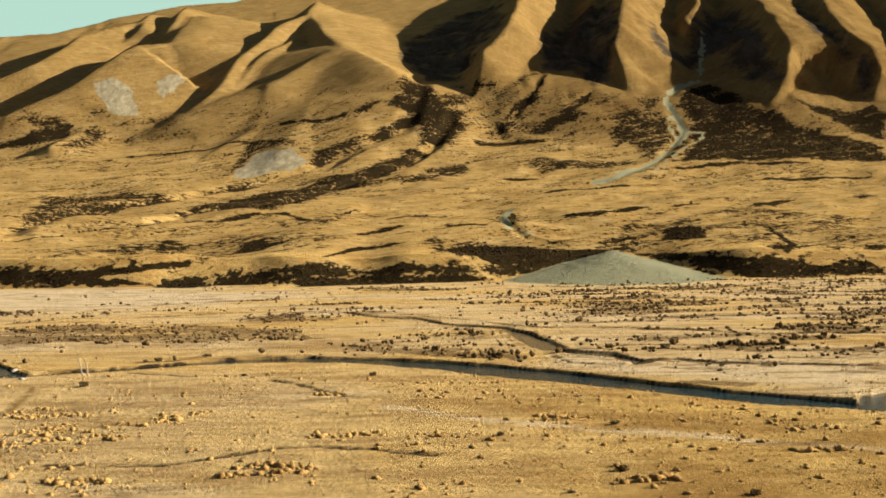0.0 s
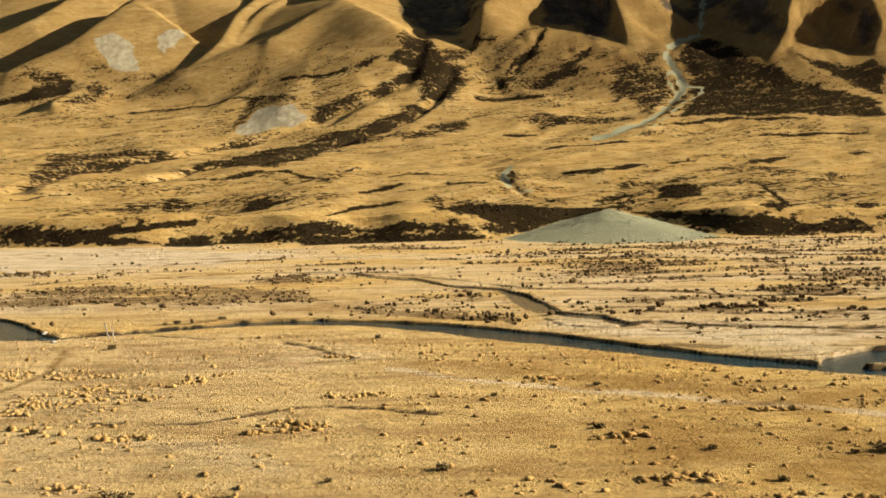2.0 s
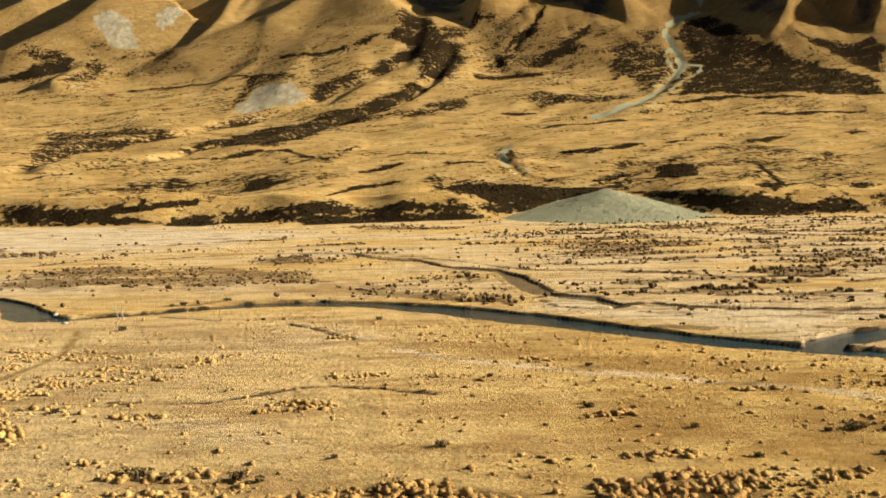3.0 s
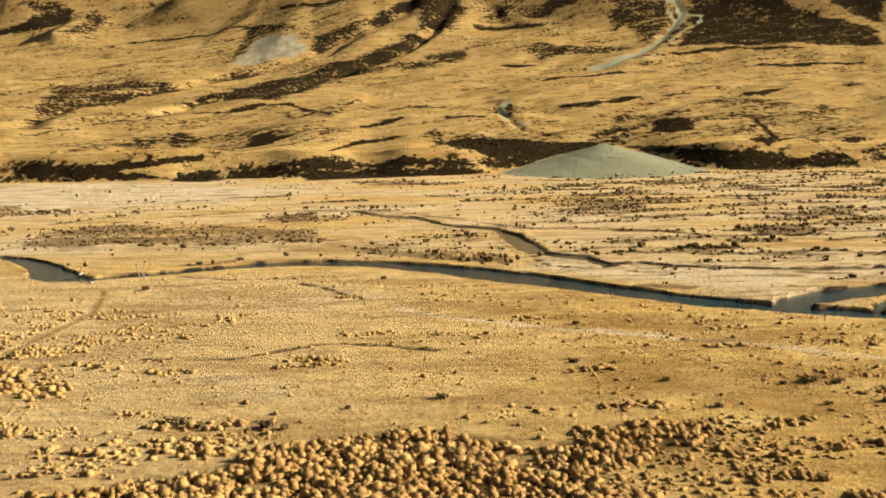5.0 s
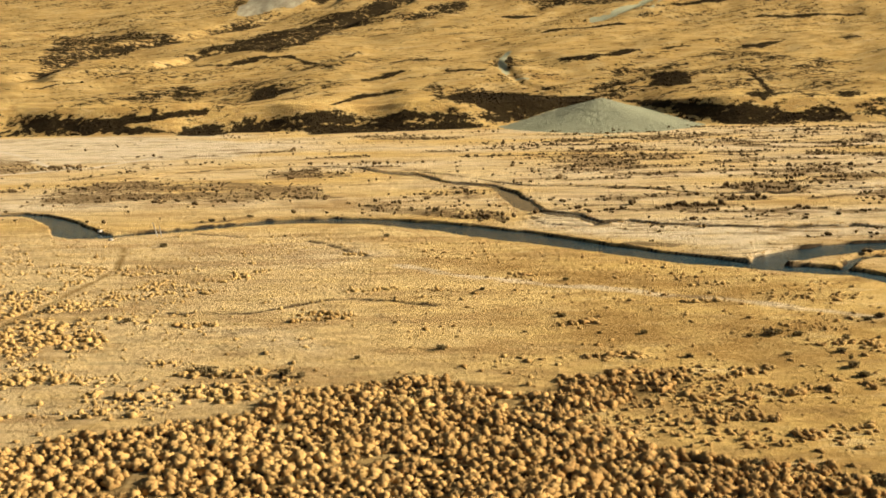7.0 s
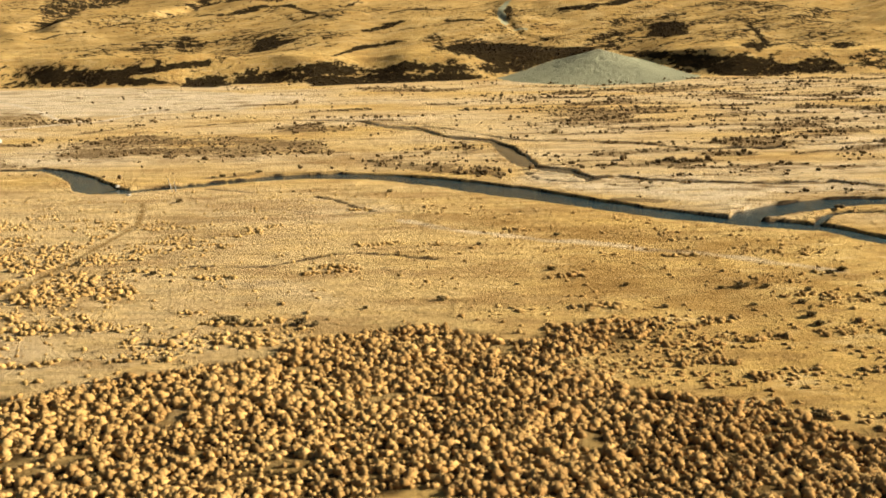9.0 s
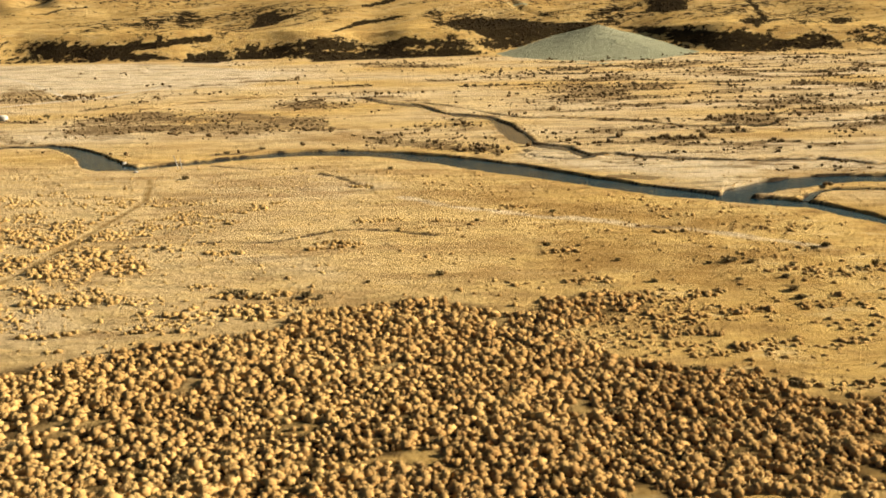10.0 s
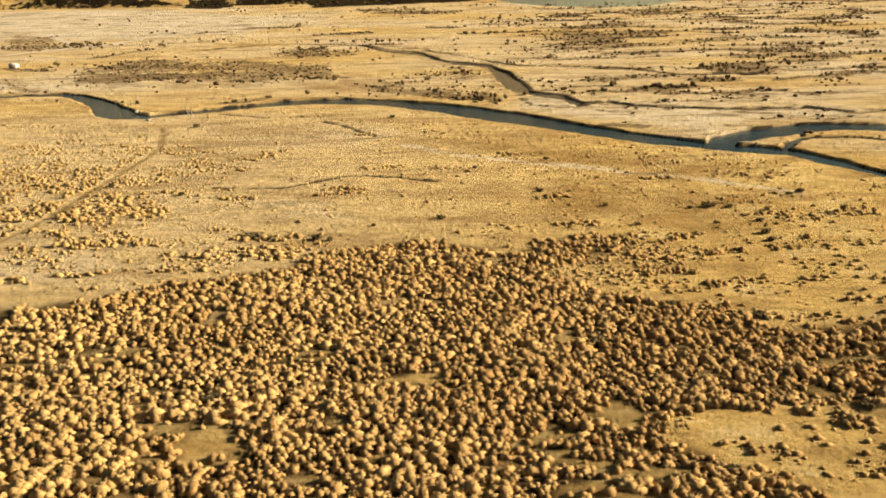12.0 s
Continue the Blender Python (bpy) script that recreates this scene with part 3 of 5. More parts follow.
SLOPE_SCRUB_AND_SHADE.append([(175, 769), (191, 820), (210, 818), (217, 791), (214, 771), (186, 741)])
SLOPE_SCRUB_AND_SHADE.append([(-700, 1620), (-678, 1635), (-635, 1644), (-618, 1638), (-636, 1622), (-671, 1616)])
HOLLOW_STRIPS = []
HOLLOW_STRIPS.append([(200, 1805, 3.2), (189, 1767, 3.1), (182, 1737, 3.1), (165, 1714, 14.0), (148, 1699, 14.0), (127, 1679, 4.9), (116, 1655, 3.9)])
HOLLOW_STRIPS.append([(278, 1737, 3.1), (252, 1699, 4.0), (237, 1676, 4.0), (215, 1648, 10.2), (194, 1628, 13.3), (163, 1608, 13.3)])
HOLLOW_STRIPS.append([(287, 946, 2.9), (296, 930, 2.3)])
HOLLOW_STRIPS.append([(312, 963, 6.3), (354, 986, 6.3)])
HOLLOW_STRIPS.append([(234, 955, 6.0), (253, 971, 6.3)])
HOLLOW_STRIPS.append([(274, 818, 2.5), (270, 772, 2.9), (256, 703, 2.6)])
HOLLOW_STRIPS.append([(119, 885, 7.4), (146, 888, 10.8), (181, 935, 13.6), (196, 945, 9.8)])
HOLLOW_STRIPS.append([(-348, 771, 1.0), (-335, 803, 1.5), (-316, 828, 1.0)])
HOLLOW_STRIPS.append([(-312, 843, 1.0), (-293, 874, 1.6), (-272, 903, 1.1)])
HOLLOW_STRIPS.append([(-238, 916, 3.9), (-197, 950, 6.0), (-156, 965, 3.9), (-90, 873, 1.0)])
HOLLOW_STRIPS.append([(-41, 897, 5.6), (1, 946, 3.9)])
HOLLOW_STRIPS.append([(-64, 799, 6.6), (-42, 826, 6.6), (-29, 843, 1.5)])
HOLLOW_STRIPS.append([(-704, 1564, 10.5), (-655, 1576, 14.0), (-619, 1601, 14.0)])
HOLLOW_STRIPS.append([(-663, 1597, 10.5), (-618, 1624, 10.8)])
HOLLOW_STRIPS.append([(-475, 1498, 6.3), (-420, 1520, 9.8), (-338, 1547, 6.6), (-262, 1527, 6.3)])
HOLLOW_STRIPS.append([(66, 1532, 12.6), (112, 1552, 15.8), (156, 1545, 12.6)])
HOLLOW_STRIPS.append([(92, 1283, 10.5), (123, 1300, 8.0)])
HOLLOW_STRIPS.append([(336, 1335, 8.4), (419, 1375, 8.8), (511, 1366, 6.0)])
HOLLOW_STRIPS.append([(418, 1256, 8.0), (497, 1269, 8.4), (568, 1278, 8.4)])
HOLLOW_STRIPS.append([(128, 1142, 7.0), (179, 1171, 9.8), (234, 1210, 7.7)])
HOLLOW_STRIPS.append([(-257, 1610, 6.6), (-201, 1610, 6.6), (-155, 1618, 6.6)])
HOLLOW_STRIPS.append([(-83, 696, 0.8), (-60, 741, 4.6), (-34, 749, 3.2)])
HOLLOW_STRIPS.append([(66, 708, 8.8), (92, 714, 8.8)])
HOLLOW_STRIPS.append([(6, 839, 5.2), (35, 828, 4.9)])
HOLLOW_STRIPS.append([(-119, 941, 1.1), (-80, 998, 1.2)])
HOLLOW_STRIPS.append([(-148, 916, 1.6), (-98, 848, 2.0)])
HOLLOW_STRIPS.append([(-266, 675, 2.8), (-216, 678, 2.8), (-180, 691, 2.8)])
DUSTED_SCRUB = []
DUSTED_SCRUB.append([(37, 1780), (186, 1726), (327, 1729), (333, 1573), (193, 1483), (47, 1504)])
DUSTED_SCRUB.append([(106, 826), (190, 880), (297, 977), (406, 893), (326, 683), (246, 682), (157, 726), (105, 748)])
DUSTED_SCRUB.append([(-330, 731), (-263, 784), (-178, 854), (-86, 832), (-60, 740), (-153, 696), (-269, 682)])
DUSTED_SCRUB.append([(122, 1462), (187, 1441), (143, 1339), (97, 1357)])
# shaded valley sides: grey rock, darkened to paint in their shade
SHADED_ROCK = []
SHADED_ROCK.append([(-83, 1939), (-65, 2127), (-16, 2217), (37, 2319), (109, 2402), (156, 2282), (155, 2017), (119, 1909), (84, 1890), (48, 1797), (16, 1778), (-15, 1770), (-41, 1813), (-64, 1875)])
SHADED_ROCK.append([(190, 1903), (221, 2034), (293, 2215), (396, 2146), (369, 1940), (344, 1842), (330, 1827), (285, 1746), (273, 1766), (238, 1812), (212, 1819), (193, 1837), (182, 1861)])
SHADED_ROCK.append([(452, 2059), (467, 1998), (477, 1947), (523, 1993), (541, 2081), (587, 2160), (660, 2153), (649, 2005), (646, 1862), (633, 1782), (632, 1752), (611, 1736), (575, 1781), (557, 1858), (560, 1943), (545, 1949), (512, 1890), (466, 1879), (425, 1867), (423, 1931)])
SHADED_ROCK.append([(799, 2192), (784, 1991), (781, 1873), (797, 1812), (806, 1787), (782, 1746), (765, 1753), (770, 1798), (751, 1855), (730, 1883), (724, 1954)])
SCREE = []
SCREE.append([(-620, 1746), (-604, 1767), (-586, 1776), (-567, 1756), (-552, 1741), (-541, 1720), (-525, 1695), (-511, 1674), (-539, 1658), (-564, 1667), (-584, 1700), (-608, 1727)])
SCREE.append([(-283, 1335), (-285, 1367), (-280, 1433), (-275, 1475), (-256, 1486), (-237, 1476), (-219, 1475), (-202, 1438), (-191, 1397), (-205, 1375), (-235, 1362), (-263, 1342)])
SCREE.append([(-517, 1784), (-505, 1807), (-492, 1820), (-469, 1811), (-472, 1782), (-488, 1754), (-489, 1729)])
EDGE_TOP = [(-394, 694), (-311, 689), (-261, 682), (-233, 671), (-201, 666), (-187, 672), (-158, 680), (-86, 677), (-27, 678), (-10, 689), (-2, 725), (9, 767), (54, 768), (94, 736), (129, 737), (149, 730), (206, 680), (253, 678), (313, 682), (411, 692)]
BRUSH_STRIPS = []
BRUSH_STRIPS.append([(-38, 423, 3.5), (-24, 426, 4.8)])
BRUSH_STRIPS.append([(-19, 408, 3.5), (-6, 407, 3.5)])
BRUSH_STRIPS.append([(-3, 502, 5.6), (7, 500, 6.7)])
BRUSH_STRIPS.append([(31, 512, 4.5), (52, 512, 2.9)])
BRUSH_STRIPS.append([(87, 451, 5.1), (125, 453, 4.0)])
BRUSH_STRIPS.append([(130, 412, 3.5), (142, 414, 3.5)])
BRUSH_STRIPS.append([(87, 397, 5.6), (100, 404, 6.1)])
BRUSH_STRIPS.append([(174, 513, 4.5), (188, 520, 4.5)])
BRUSH_STRIPS.append([(188, 487, 5.6), (204, 484, 5.6)])
BRUSH_STRIPS.append([(225, 471, 4.5), (253, 472, 4.5)])
BRUSH_STRIPS.append([(170, 389, 6.1), (180, 392, 6.1)])
BRUSH_STRIPS.append([(187, 387, 6.1), (193, 390, 4.8)])
BRUSH_STRIPS.append([(188, 356, 5.6), (200, 360, 5.6)])
BRUSH_STRIPS.append([(158, 350, 3.2), (173, 345, 3.2)])
BRUSH_STRIPS.append([(91, 360, 3.2), (98, 359, 3.2)])
BRUSH_STRIPS.append([(63, 298, 5.6), (68, 303, 5.6)])
BRUSH_STRIPS.append([(134, 289, 2.9), (148, 296, 2.9)])
BRUSH_STRIPS.append([(158, 300, 4.0), (174, 305, 5.1)])
BRUSH_STRIPS.append([(113, 325, 3.2), (120, 318, 2.9)])
BRUSH_STRIPS.append([(72, 327, 2.9), (88, 322, 4.0)])
BRUSH_STRIPS.append([(34, 272, 2.4), (44, 276, 2.4)])
BRUSH_STRIPS.append([(113, 263, 2.9), (124, 264, 2.9)])
BRUSH_STRIPS.append([(132, 258, 3.5), (142, 259, 2.9)])
BRUSH_STRIPS.append([(50, 212, 2.9), (59, 208, 3.5), (66, 204, 2.9)])
BRUSH_STRIPS.append([(58, 232, 2.4), (65, 229, 2.4)])
BRUSH_STRIPS.append([(-171, 390, 3.5), (-160, 405, 3.5)])
BRUSH_STRIPS.append([(-156, 411, 3.5), (-149, 419, 3.5)])
BRUSH_STRIPS.append([(-141, 495, 4.5), (-129, 502, 4.5)])
BRUSH_STRIPS.append([(-118, 516, 4.5), (-90, 517, 4.5)])
BRUSH_STRIPS.append([(-71, 472, 4.0), (-42, 473, 4.0)])
BRUSH_STRIPS.append([(-32, 611, 4.8), (8, 595, 6.4)])
BRUSH_STRIPS.append([(13, 464, 4.0), (48, 469, 4.0)])
BRUSH_STRIPS.append([(56, 355, 3.2), (81, 361, 3.2)])
BRUSH_STRIPS.append([(13, 270, 3.2), (20, 254, 3.2)])
BRUSH_STRIPS.append([(-197, 358, 3.5), (-181, 350, 3.2)])
BRUSH_STRIPS.append([(-77, 259, 2.4), (-74, 264, 2.4)])
TUSSOCK_STRINGS = []
TUSSOCK_STRINGS.append([(36, 76, 1.5), (48, 76, 1.6)])
TUSSOCK_STRINGS.append([(38, 85, 1.5), (45, 85, 1.5)])
TUSSOCK_STRINGS.append([(17, 93, 2.5), (28, 94, 2.5), (38, 95, 2.2)])
TUSSOCK_STRINGS.append([(54, 87, 1.5), (66, 89, 1.5)])
TUSSOCK_STRINGS.append([(54, 71, 1.5), (58, 72, 1.5)])
TUSSOCK_STRINGS.append([(47, 68, 1.5), (51, 69, 1.5)])
TUSSOCK_STRINGS.append([(47, 56, 1.5), (53, 55, 1.5)])
TUSSOCK_STRINGS.append([(52, 52, 1.5), (57, 50, 1.5)])
TUSSOCK_STRINGS.append([(60, 49, 1.7), (72, 52, 1.8)])
TUSSOCK_STRINGS.append([(71, 59, 1.5), (78, 61, 1.5)])
TUSSOCK_STRINGS.append([(65, 70, 1.5), (73, 72, 1.5)])
TUSSOCK_STRINGS.append([(77, 69, 1.5), (82, 71, 1.5)])
TUSSOCK_STRINGS.append([(74, 79, 1.5), (79, 80, 1.5)])
TUSSOCK_STRINGS.append([(70, 108, 1.5), (75, 109, 1.5)])
TUSSOCK_STRINGS.append([(49, 22, 1.5), (53, 20, 1.5), (57, 18, 1.5)])
TUSSOCK_STRINGS.append([(29, 15, 1.5), (37, 14, 1.5)])
TUSSOCK_STRINGS.append([(52, 9, 1.5), (52, 3, 1.5)])
TUSSOCK_STRINGS.append([(39, 11, 1.5), (42, 11, 1.5)])
TUSSOCK_STRINGS.append([(-54, 90, 3.2), (-41, 91, 3.6), (-31, 89, 2.8)])
TUSSOCK_STRINGS.append([(-80, 98, 2.4), (-64, 98, 2.3)])
TUSSOCK_STRINGS.append([(-44, 100, 2.0), (-33, 101, 2.0)])
TUSSOCK_STRINGS.append([(-99, 106, 1.8), (-85, 106, 1.7)])
TUSSOCK_STRINGS.append([(-74, 80, 1.5), (-67, 80, 1.5)])
TUSSOCK_STRINGS.append([(-86, 78, 1.5), (-80, 78, 1.5)])
TUSSOCK_STRINGS.append([(-61, 82, 1.5), (-48, 81, 1.5)])
TUSSOCK_STRINGS.append([(47, 96, 1.5), (54, 97, 1.5)])
TUSSOCK_STRINGS.append([(80, 91, 1.5), (90, 92, 1.5)])
TUSSOCK_STRINGS.append([(25, 105, 1.5), (34, 106, 1.5)])
TUSSOCK_STRINGS.append([(72, 95, 1.5), (78, 95, 1.5)])
TUSSOCK_STRINGS.append([(-21, 158, 1.5), (-9, 159, 1.5)])
TUSSOCK_STRINGS.append([(-30, 134, 1.5), (-19, 136, 1.5)])
PLAIN_STRINGS = []
PLAIN_STRINGS.append([(-73, 158, 2.4), (-60, 158, 2.4)])
PLAIN_STRINGS.append([(-58, 160, 1.9), (-51, 160, 1.9)])
PLAIN_STRINGS.append([(-74, 181, 1.9), (-67, 181, 1.9)])
PLAIN_STRINGS.append([(-54, 173, 2.2), (-46, 173, 2.2)])
PLAIN_STRINGS.append([(-46, 181, 1.5), (-43, 182, 1.5)])
PLAIN_STRINGS.append([(-51, 132, 1.5), (-46, 132, 1.5)])
PLAIN_STRINGS.append([(-4, 157, 1.5), (5, 158, 1.5)])
PLAIN_STRINGS.append([(-26, 201, 1.5), (-21, 202, 1.5)])
PLAIN_STRINGS.append([(43, 186, 1.5), (50, 183, 1.5)])
PLAIN_STRINGS.append([(51, 143, 1.5), (58, 144, 1.5)])
PLAIN_STRINGS.append([(57, 193, 1.5), (63, 189, 1.5)])
PLAIN_STRINGS.append([(19, 172, 1.5), (25, 173, 1.5)])
PLAIN_STRINGS.append([(-28, 138, 1.5), (-21, 139, 1.5)])
PLAIN_STRINGS.append([(22, 128, 1.5), (29, 129, 1.5)])
LOW_SHRUBS = [(-79.8, 217.6, 1.6), (-16.0, 227.4, 1.2), (29.1, 166.4, 1.0), (24.2, 133.7, 1.1), (-0.0, 111.9, 1.2), (38.0, 120.6, 1.0), (65.6, 116.5, 1.2), (59.9, 105.7, 0.8), (-26.4, 99.9, 1.5), (-23.3, 98.9, 1.0), (68.2, 98.5, 1.4), (85.5, 127.5, 1.3), (82.3, 125.8, 1.0), (-64.0, 135.1, 1.2), (-84.3, 144.4, 1.2), (-64.8, 269.6, 1.3), (-76.2, 262.6, 1.4), (-78.9, 260.6, 1.0), (9.1, 156.6, 0.9), (-47.0, 232.2, 0.7), (15.8, 122.5, 0.6), (56.8, 117.1, 0.8), (73.6, 114.2, 1.0), (69.6, 106.8, 1.1), (67.9, 93.7, 1.2), (42.8, 105.2, 0.9), (-14.9, 107.9, 0.8), (88.3, 112.0, 0.8)]
BROAD_SHRUBS = [(61.4, 117.7, 1.3), (-39.9, 101.8, 1.4), (-36.6, 100.5, 0.9), (24.9, 45.1, 1.0), (28.4, 17.4, 1.0), (-32.6, 28.3, 0.9), (53.2, 54.0, 1.0), (39.8, 59.6, 0.9), (-58.1, 37.4, 1.1), (-44.4, 38.8, 1.0), (22.2, 16.1, 1.0), (58.3, 22.4, 1.1), (1.8, 52.8, 0.8), (35.2, 7.5, 0.7)]
SMALL_TREES = [(89.9, 112.3, 1.1), (94.6, 112.9, 0.7), (95.8, 110.2, 0.8), (-181.9, 366.8, 1.0), (-178.9, 362.8, 1.3), (-26.7, 430.8, 1.2), (69.3, 102.0, 0.6)]
HUT = (-199.1, 361.8)


# ---- shape of the land ----
TABLE = np.random.RandomState(7).rand(512, 512)
WATER_LEVEL = -0.6


def value_noise(x, y, size, seed=0):
    """Smooth noise between -1 and 1 with bumps of that size in metres."""
    x, y = x / size + 37.3 * seed, y / size + 91.7 * seed
    i, j = np.floor(x).astype(int), np.floor(y).astype(int)
    u, v = x - i, y - j
    u, v = u * u * (3 - 2 * u), v * v * (3 - 2 * v)
    a, b = TABLE[i % 512, j % 512], TABLE[(i + 1) % 512, j % 512]
    c, d = TABLE[i % 512, (j + 1) % 512], TABLE[(i + 1) % 512, (j + 1) % 512]
    return 2 * ((a * (1 - u) + b * u) * (1 - v) + (c * (1 - u) + d * u) * v) - 1


def smooth(a, b, x):
    t = np.clip((x - a) / (b - a), 0, 1)
    return t * t * (3 - 2 * t)


def soft_max(a, b, k):
    h = np.maximum(k - np.abs(a - b), 0) / k
    return np.maximum(a, b) + h * h * k / 4


def near_line(x, y, line, reach):
    """For points within reach of a line's box: index, distance, value carried along the line, and the offset east."""
    p = np.array(line, float)
    lo, hi = p[:, :2].min(0) - reach, p[:, :2].max(0) + reach
    idx = np.nonzero((x > lo[0]) & (x < hi[0]) & (y > lo[1]) & (y < hi[1]))[0]
    px, py = x[idx], y[idx]
    best = np.full(len(idx), 1e9)
    val, side = np.zeros(len(idx)), np.zeros(len(idx))
    for a, b in zip(p[:-1], p[1:]):
        d = b[:2] - a[:2]
        t = np.clip(((px - a[0]) * d[0] + (py - a[1]) * d[1]) / (d @ d), 0, 1)
        ex, ey = px - a[0] - t * d[0], py - a[1] - t * d[1]
        dist = np.hypot(ex, ey)
        m = dist < best
        best[m] = dist[m]
        if p.shape[1] > 2:
            val[m] = (a[2] + t * (b[2] - a[2]))[m]
        side[m] = ex[m]
    return idx, best, val, side


def in_area(x, y, corners, soft):
    """1 inside the outline, falling to 0 across a soft edge."""
    p = np.array(corners, float)
    out = np.zeros(len(x))
    lo, hi = p.min(0) - soft, p.max(0) + soft
    idx = np.nonzero((x > lo[0]) & (x < hi[0]) & (y > lo[1]) & (y < hi[1]))[0]
    if len(idx) == 0:
        return out
    px, py = x[idx], y[idx]
    inside, dist = np.zeros(len(idx), bool), np.full(len(idx), 1e9)
    for a, b in zip(p, np.roll(p, -1, 0)):
        d = b - a
        t = np.clip(((px - a[0]) * d[0] + (py - a[1]) * d[1]) / max(d @ d, 1e-6), 0, 1)
        dist = np.minimum(dist, np.hypot(px - a[0] - t * d[0], py - a[1] - t * d[1]))
        cross = (a[1] > py) != (b[1] > py)
        inside ^= cross & (px < a[0] + (py - a[1]) * d[0] / (d[1] if abs(d[1]) > 1e-9 else 1e-9))
    out[idx] = smooth(-soft, soft, np.where(inside, dist, -dist))
    return out


def talus(x, y):
    """Surface of the cone of grey gravel that spills out of the terrace edge."""
    cx, cy = x - 124, y - 697
    r = np.hypot(cx * np.where(cx < 0, 0.96, 1.04), cy * 1.05) + 2.0 * value_noise(x, y, 18, 15) * smooth(5, 30, np.hypot(cx, cy))
    return np.where(cy < 14, 21.5 * np.maximum(1 - r / 92, 0) ** 1.22 - 0.4 + 0.25 * value_noise(x, y, 5, 16), -9)


def land_height(x, y):
    """Height of the ground: plain, terrace edge, alluvial apron, mountain front with its spurs and creeks."""
    wob = 14 * value_noise(x, y * 0 + 3, 130, 1) + 6 * value_noise(x, y * 0 + 9, 38, 2)
    yb = y + wob * smooth(560, 660, y) * (1 - smooth(900, 1200, y))
    yb = yb - 24 * np.exp(-((x - 122) / 62) ** 2) * smooth(600, 660, y) * (1 - smooth(760, 900, y))
    top = np.interp(x, [p[0] for p in CREST_LINE], [p[1] for p in CREST_LINE])
    z = np.interp(np.minimum(yb, top), [-9e9, 600, 668, 696, 800, 1250, 1600, 2600, 3500, 9000],
                  [0, 0, 1.5, 18, 32, 98, 192, 700, 900, 900]) - 0.35 * np.maximum(y - top, 0)
    z += smooth(672, 700, yb) * (1 - smooth(740, 900, y)) * (4.0 * value_noise(x, y * 0 + 5, 85, 61) + 2.0 * value_noise(x, y, 34, 62))
    plain = 1 - smooth(560, 700, y)
    z += plain * (0.28 * value_noise(x, y, 27, 3) + 0.13 * value_noise(x, y, 7, 4) + 0.05 * value_noise(x, y, 2.2, 5)) * smooth(-400, -50, y)
    apron = smooth(690, 760, y)
    z += apron * (4.5 * value_noise(x * 0.8, y, 95, 6) + 1.6 * value_noise(x * 0.9, y, 42, 7) + 0.8 * value_noise(x, y, 17, 8)) * (1 - 0.75 * smooth(1380, 1560, y))
    across, along = 0.62 * x + 0.78 * (y - 900), 0.78 * (y - 900) - 1.15 * x
    swell = value_noise(across * 0.35, along, 70, 51) * 3.0 + value_noise(across * 0.3, along, 34, 52) * 1.3 + value_noise(across * 0.4, along, 15, 53) * 0.5
    z += smooth(730, 840, y) * (1 - smooth(1300, 1520, y)) * swell
    hill = np.nonzero(y > 1150)[0]
    hx, hy, hz = x[hill], y[hill], z[hill].copy()
    warp = 8 * value_noise(hx, hy, 120, 9) + (1.2 + 4.8 * smooth(-60, 80, hx)) * value_noise(hx, hy, 45, 10) + 2.0 * smooth(-60, 80, hx) * value_noise(hx, hy, 19, 86)
    rise = np.zeros(len(hill))
    for left, right, front, span, width, line in SPURS:
        idx, d, lift, east = near_line(hx + warp, hy + 0.6 * warp, line, 420)
        north = np.sqrt(np.maximum(d * d - east * east, 0))
        fall = np.sqrt((np.where(east < 0, left, right) * east) ** 2 + (front * north) ** 2 + (0.4 * width) ** 2) - 0.4 * width
        h = np.full(len(hill), -50.0)
        h[idx] = lift * (1 - smooth(0.5, 1.0, np.abs(east) / (span * np.maximum(lift, 1) / 60))) - fall
        rise = soft_max(rise, h, 9.0)
    hz += rise
    steep = smooth(1500, 1750, hy)
    gul = np.abs(value_noise(hx, hy * 0.35, 60, 11)) * 9 + np.abs(value_noise(hx, hy * 0.45, 26, 12)) * 4.5 + value_noise(hx, hy, 14, 13) * 1.2
    calm = smooth(-460, -380, hx) * (1 - smooth(-90, -40, hx)) * (1 - smooth(1900, 2050, hy))
    hz += steep * (1 - 0.8 * calm) * ((0.26 + 0.30 * smooth(-50, 150, hx)) * gul - 1.8)
    z[hill] = hz
    for half, deep, line in GULLIES:
        idx, d, _, _ = near_line(x, y, line, half * 2.5)
        d = d + 0.3 * half * value_noise(x[idx], y[idx], half * 1.6, 14)
        z[idx] -= deep * (1 - smooth(0.15 * half, 1.25 * half, d))
    idx = np.nonzero((np.abs(x - 124) < 120) & (y > 590) & (y < 760))[0]
    z[idx] = np.maximum(z[idx], talus(x[idx], y[idx]))
    for line, bank, floor in ((RIVER, 1.0, -1.7), (BRANCH, 1.0, -1.6), (THREAD, 0.9, -1.3), (CREEK, 0.8, -1.0), (CREEK_ARM, 0.6, -0.9), (RILL, 0.7, -0.9), (RILL_HEAD, 0.6, -0.9)):
        idx, d, half, _ = near_line(x, y, line, 16)
        d = d + (1.5 if line is CREEK else 0.9) * value_noise(x[idx], y[idx], 9, 17) + 0.6 * value_noise(x[idx], y[idx], 4, 18)
        k = smooth(half - 0.1, half + bank, d)
        z[idx] = np.minimum(z[idx], floor + (z[idx] - floor) * k)
        lip = np.exp(-((d - half - bank - 0.8) / 1.1) ** 2)
        z[idx] += 0.22 * lip
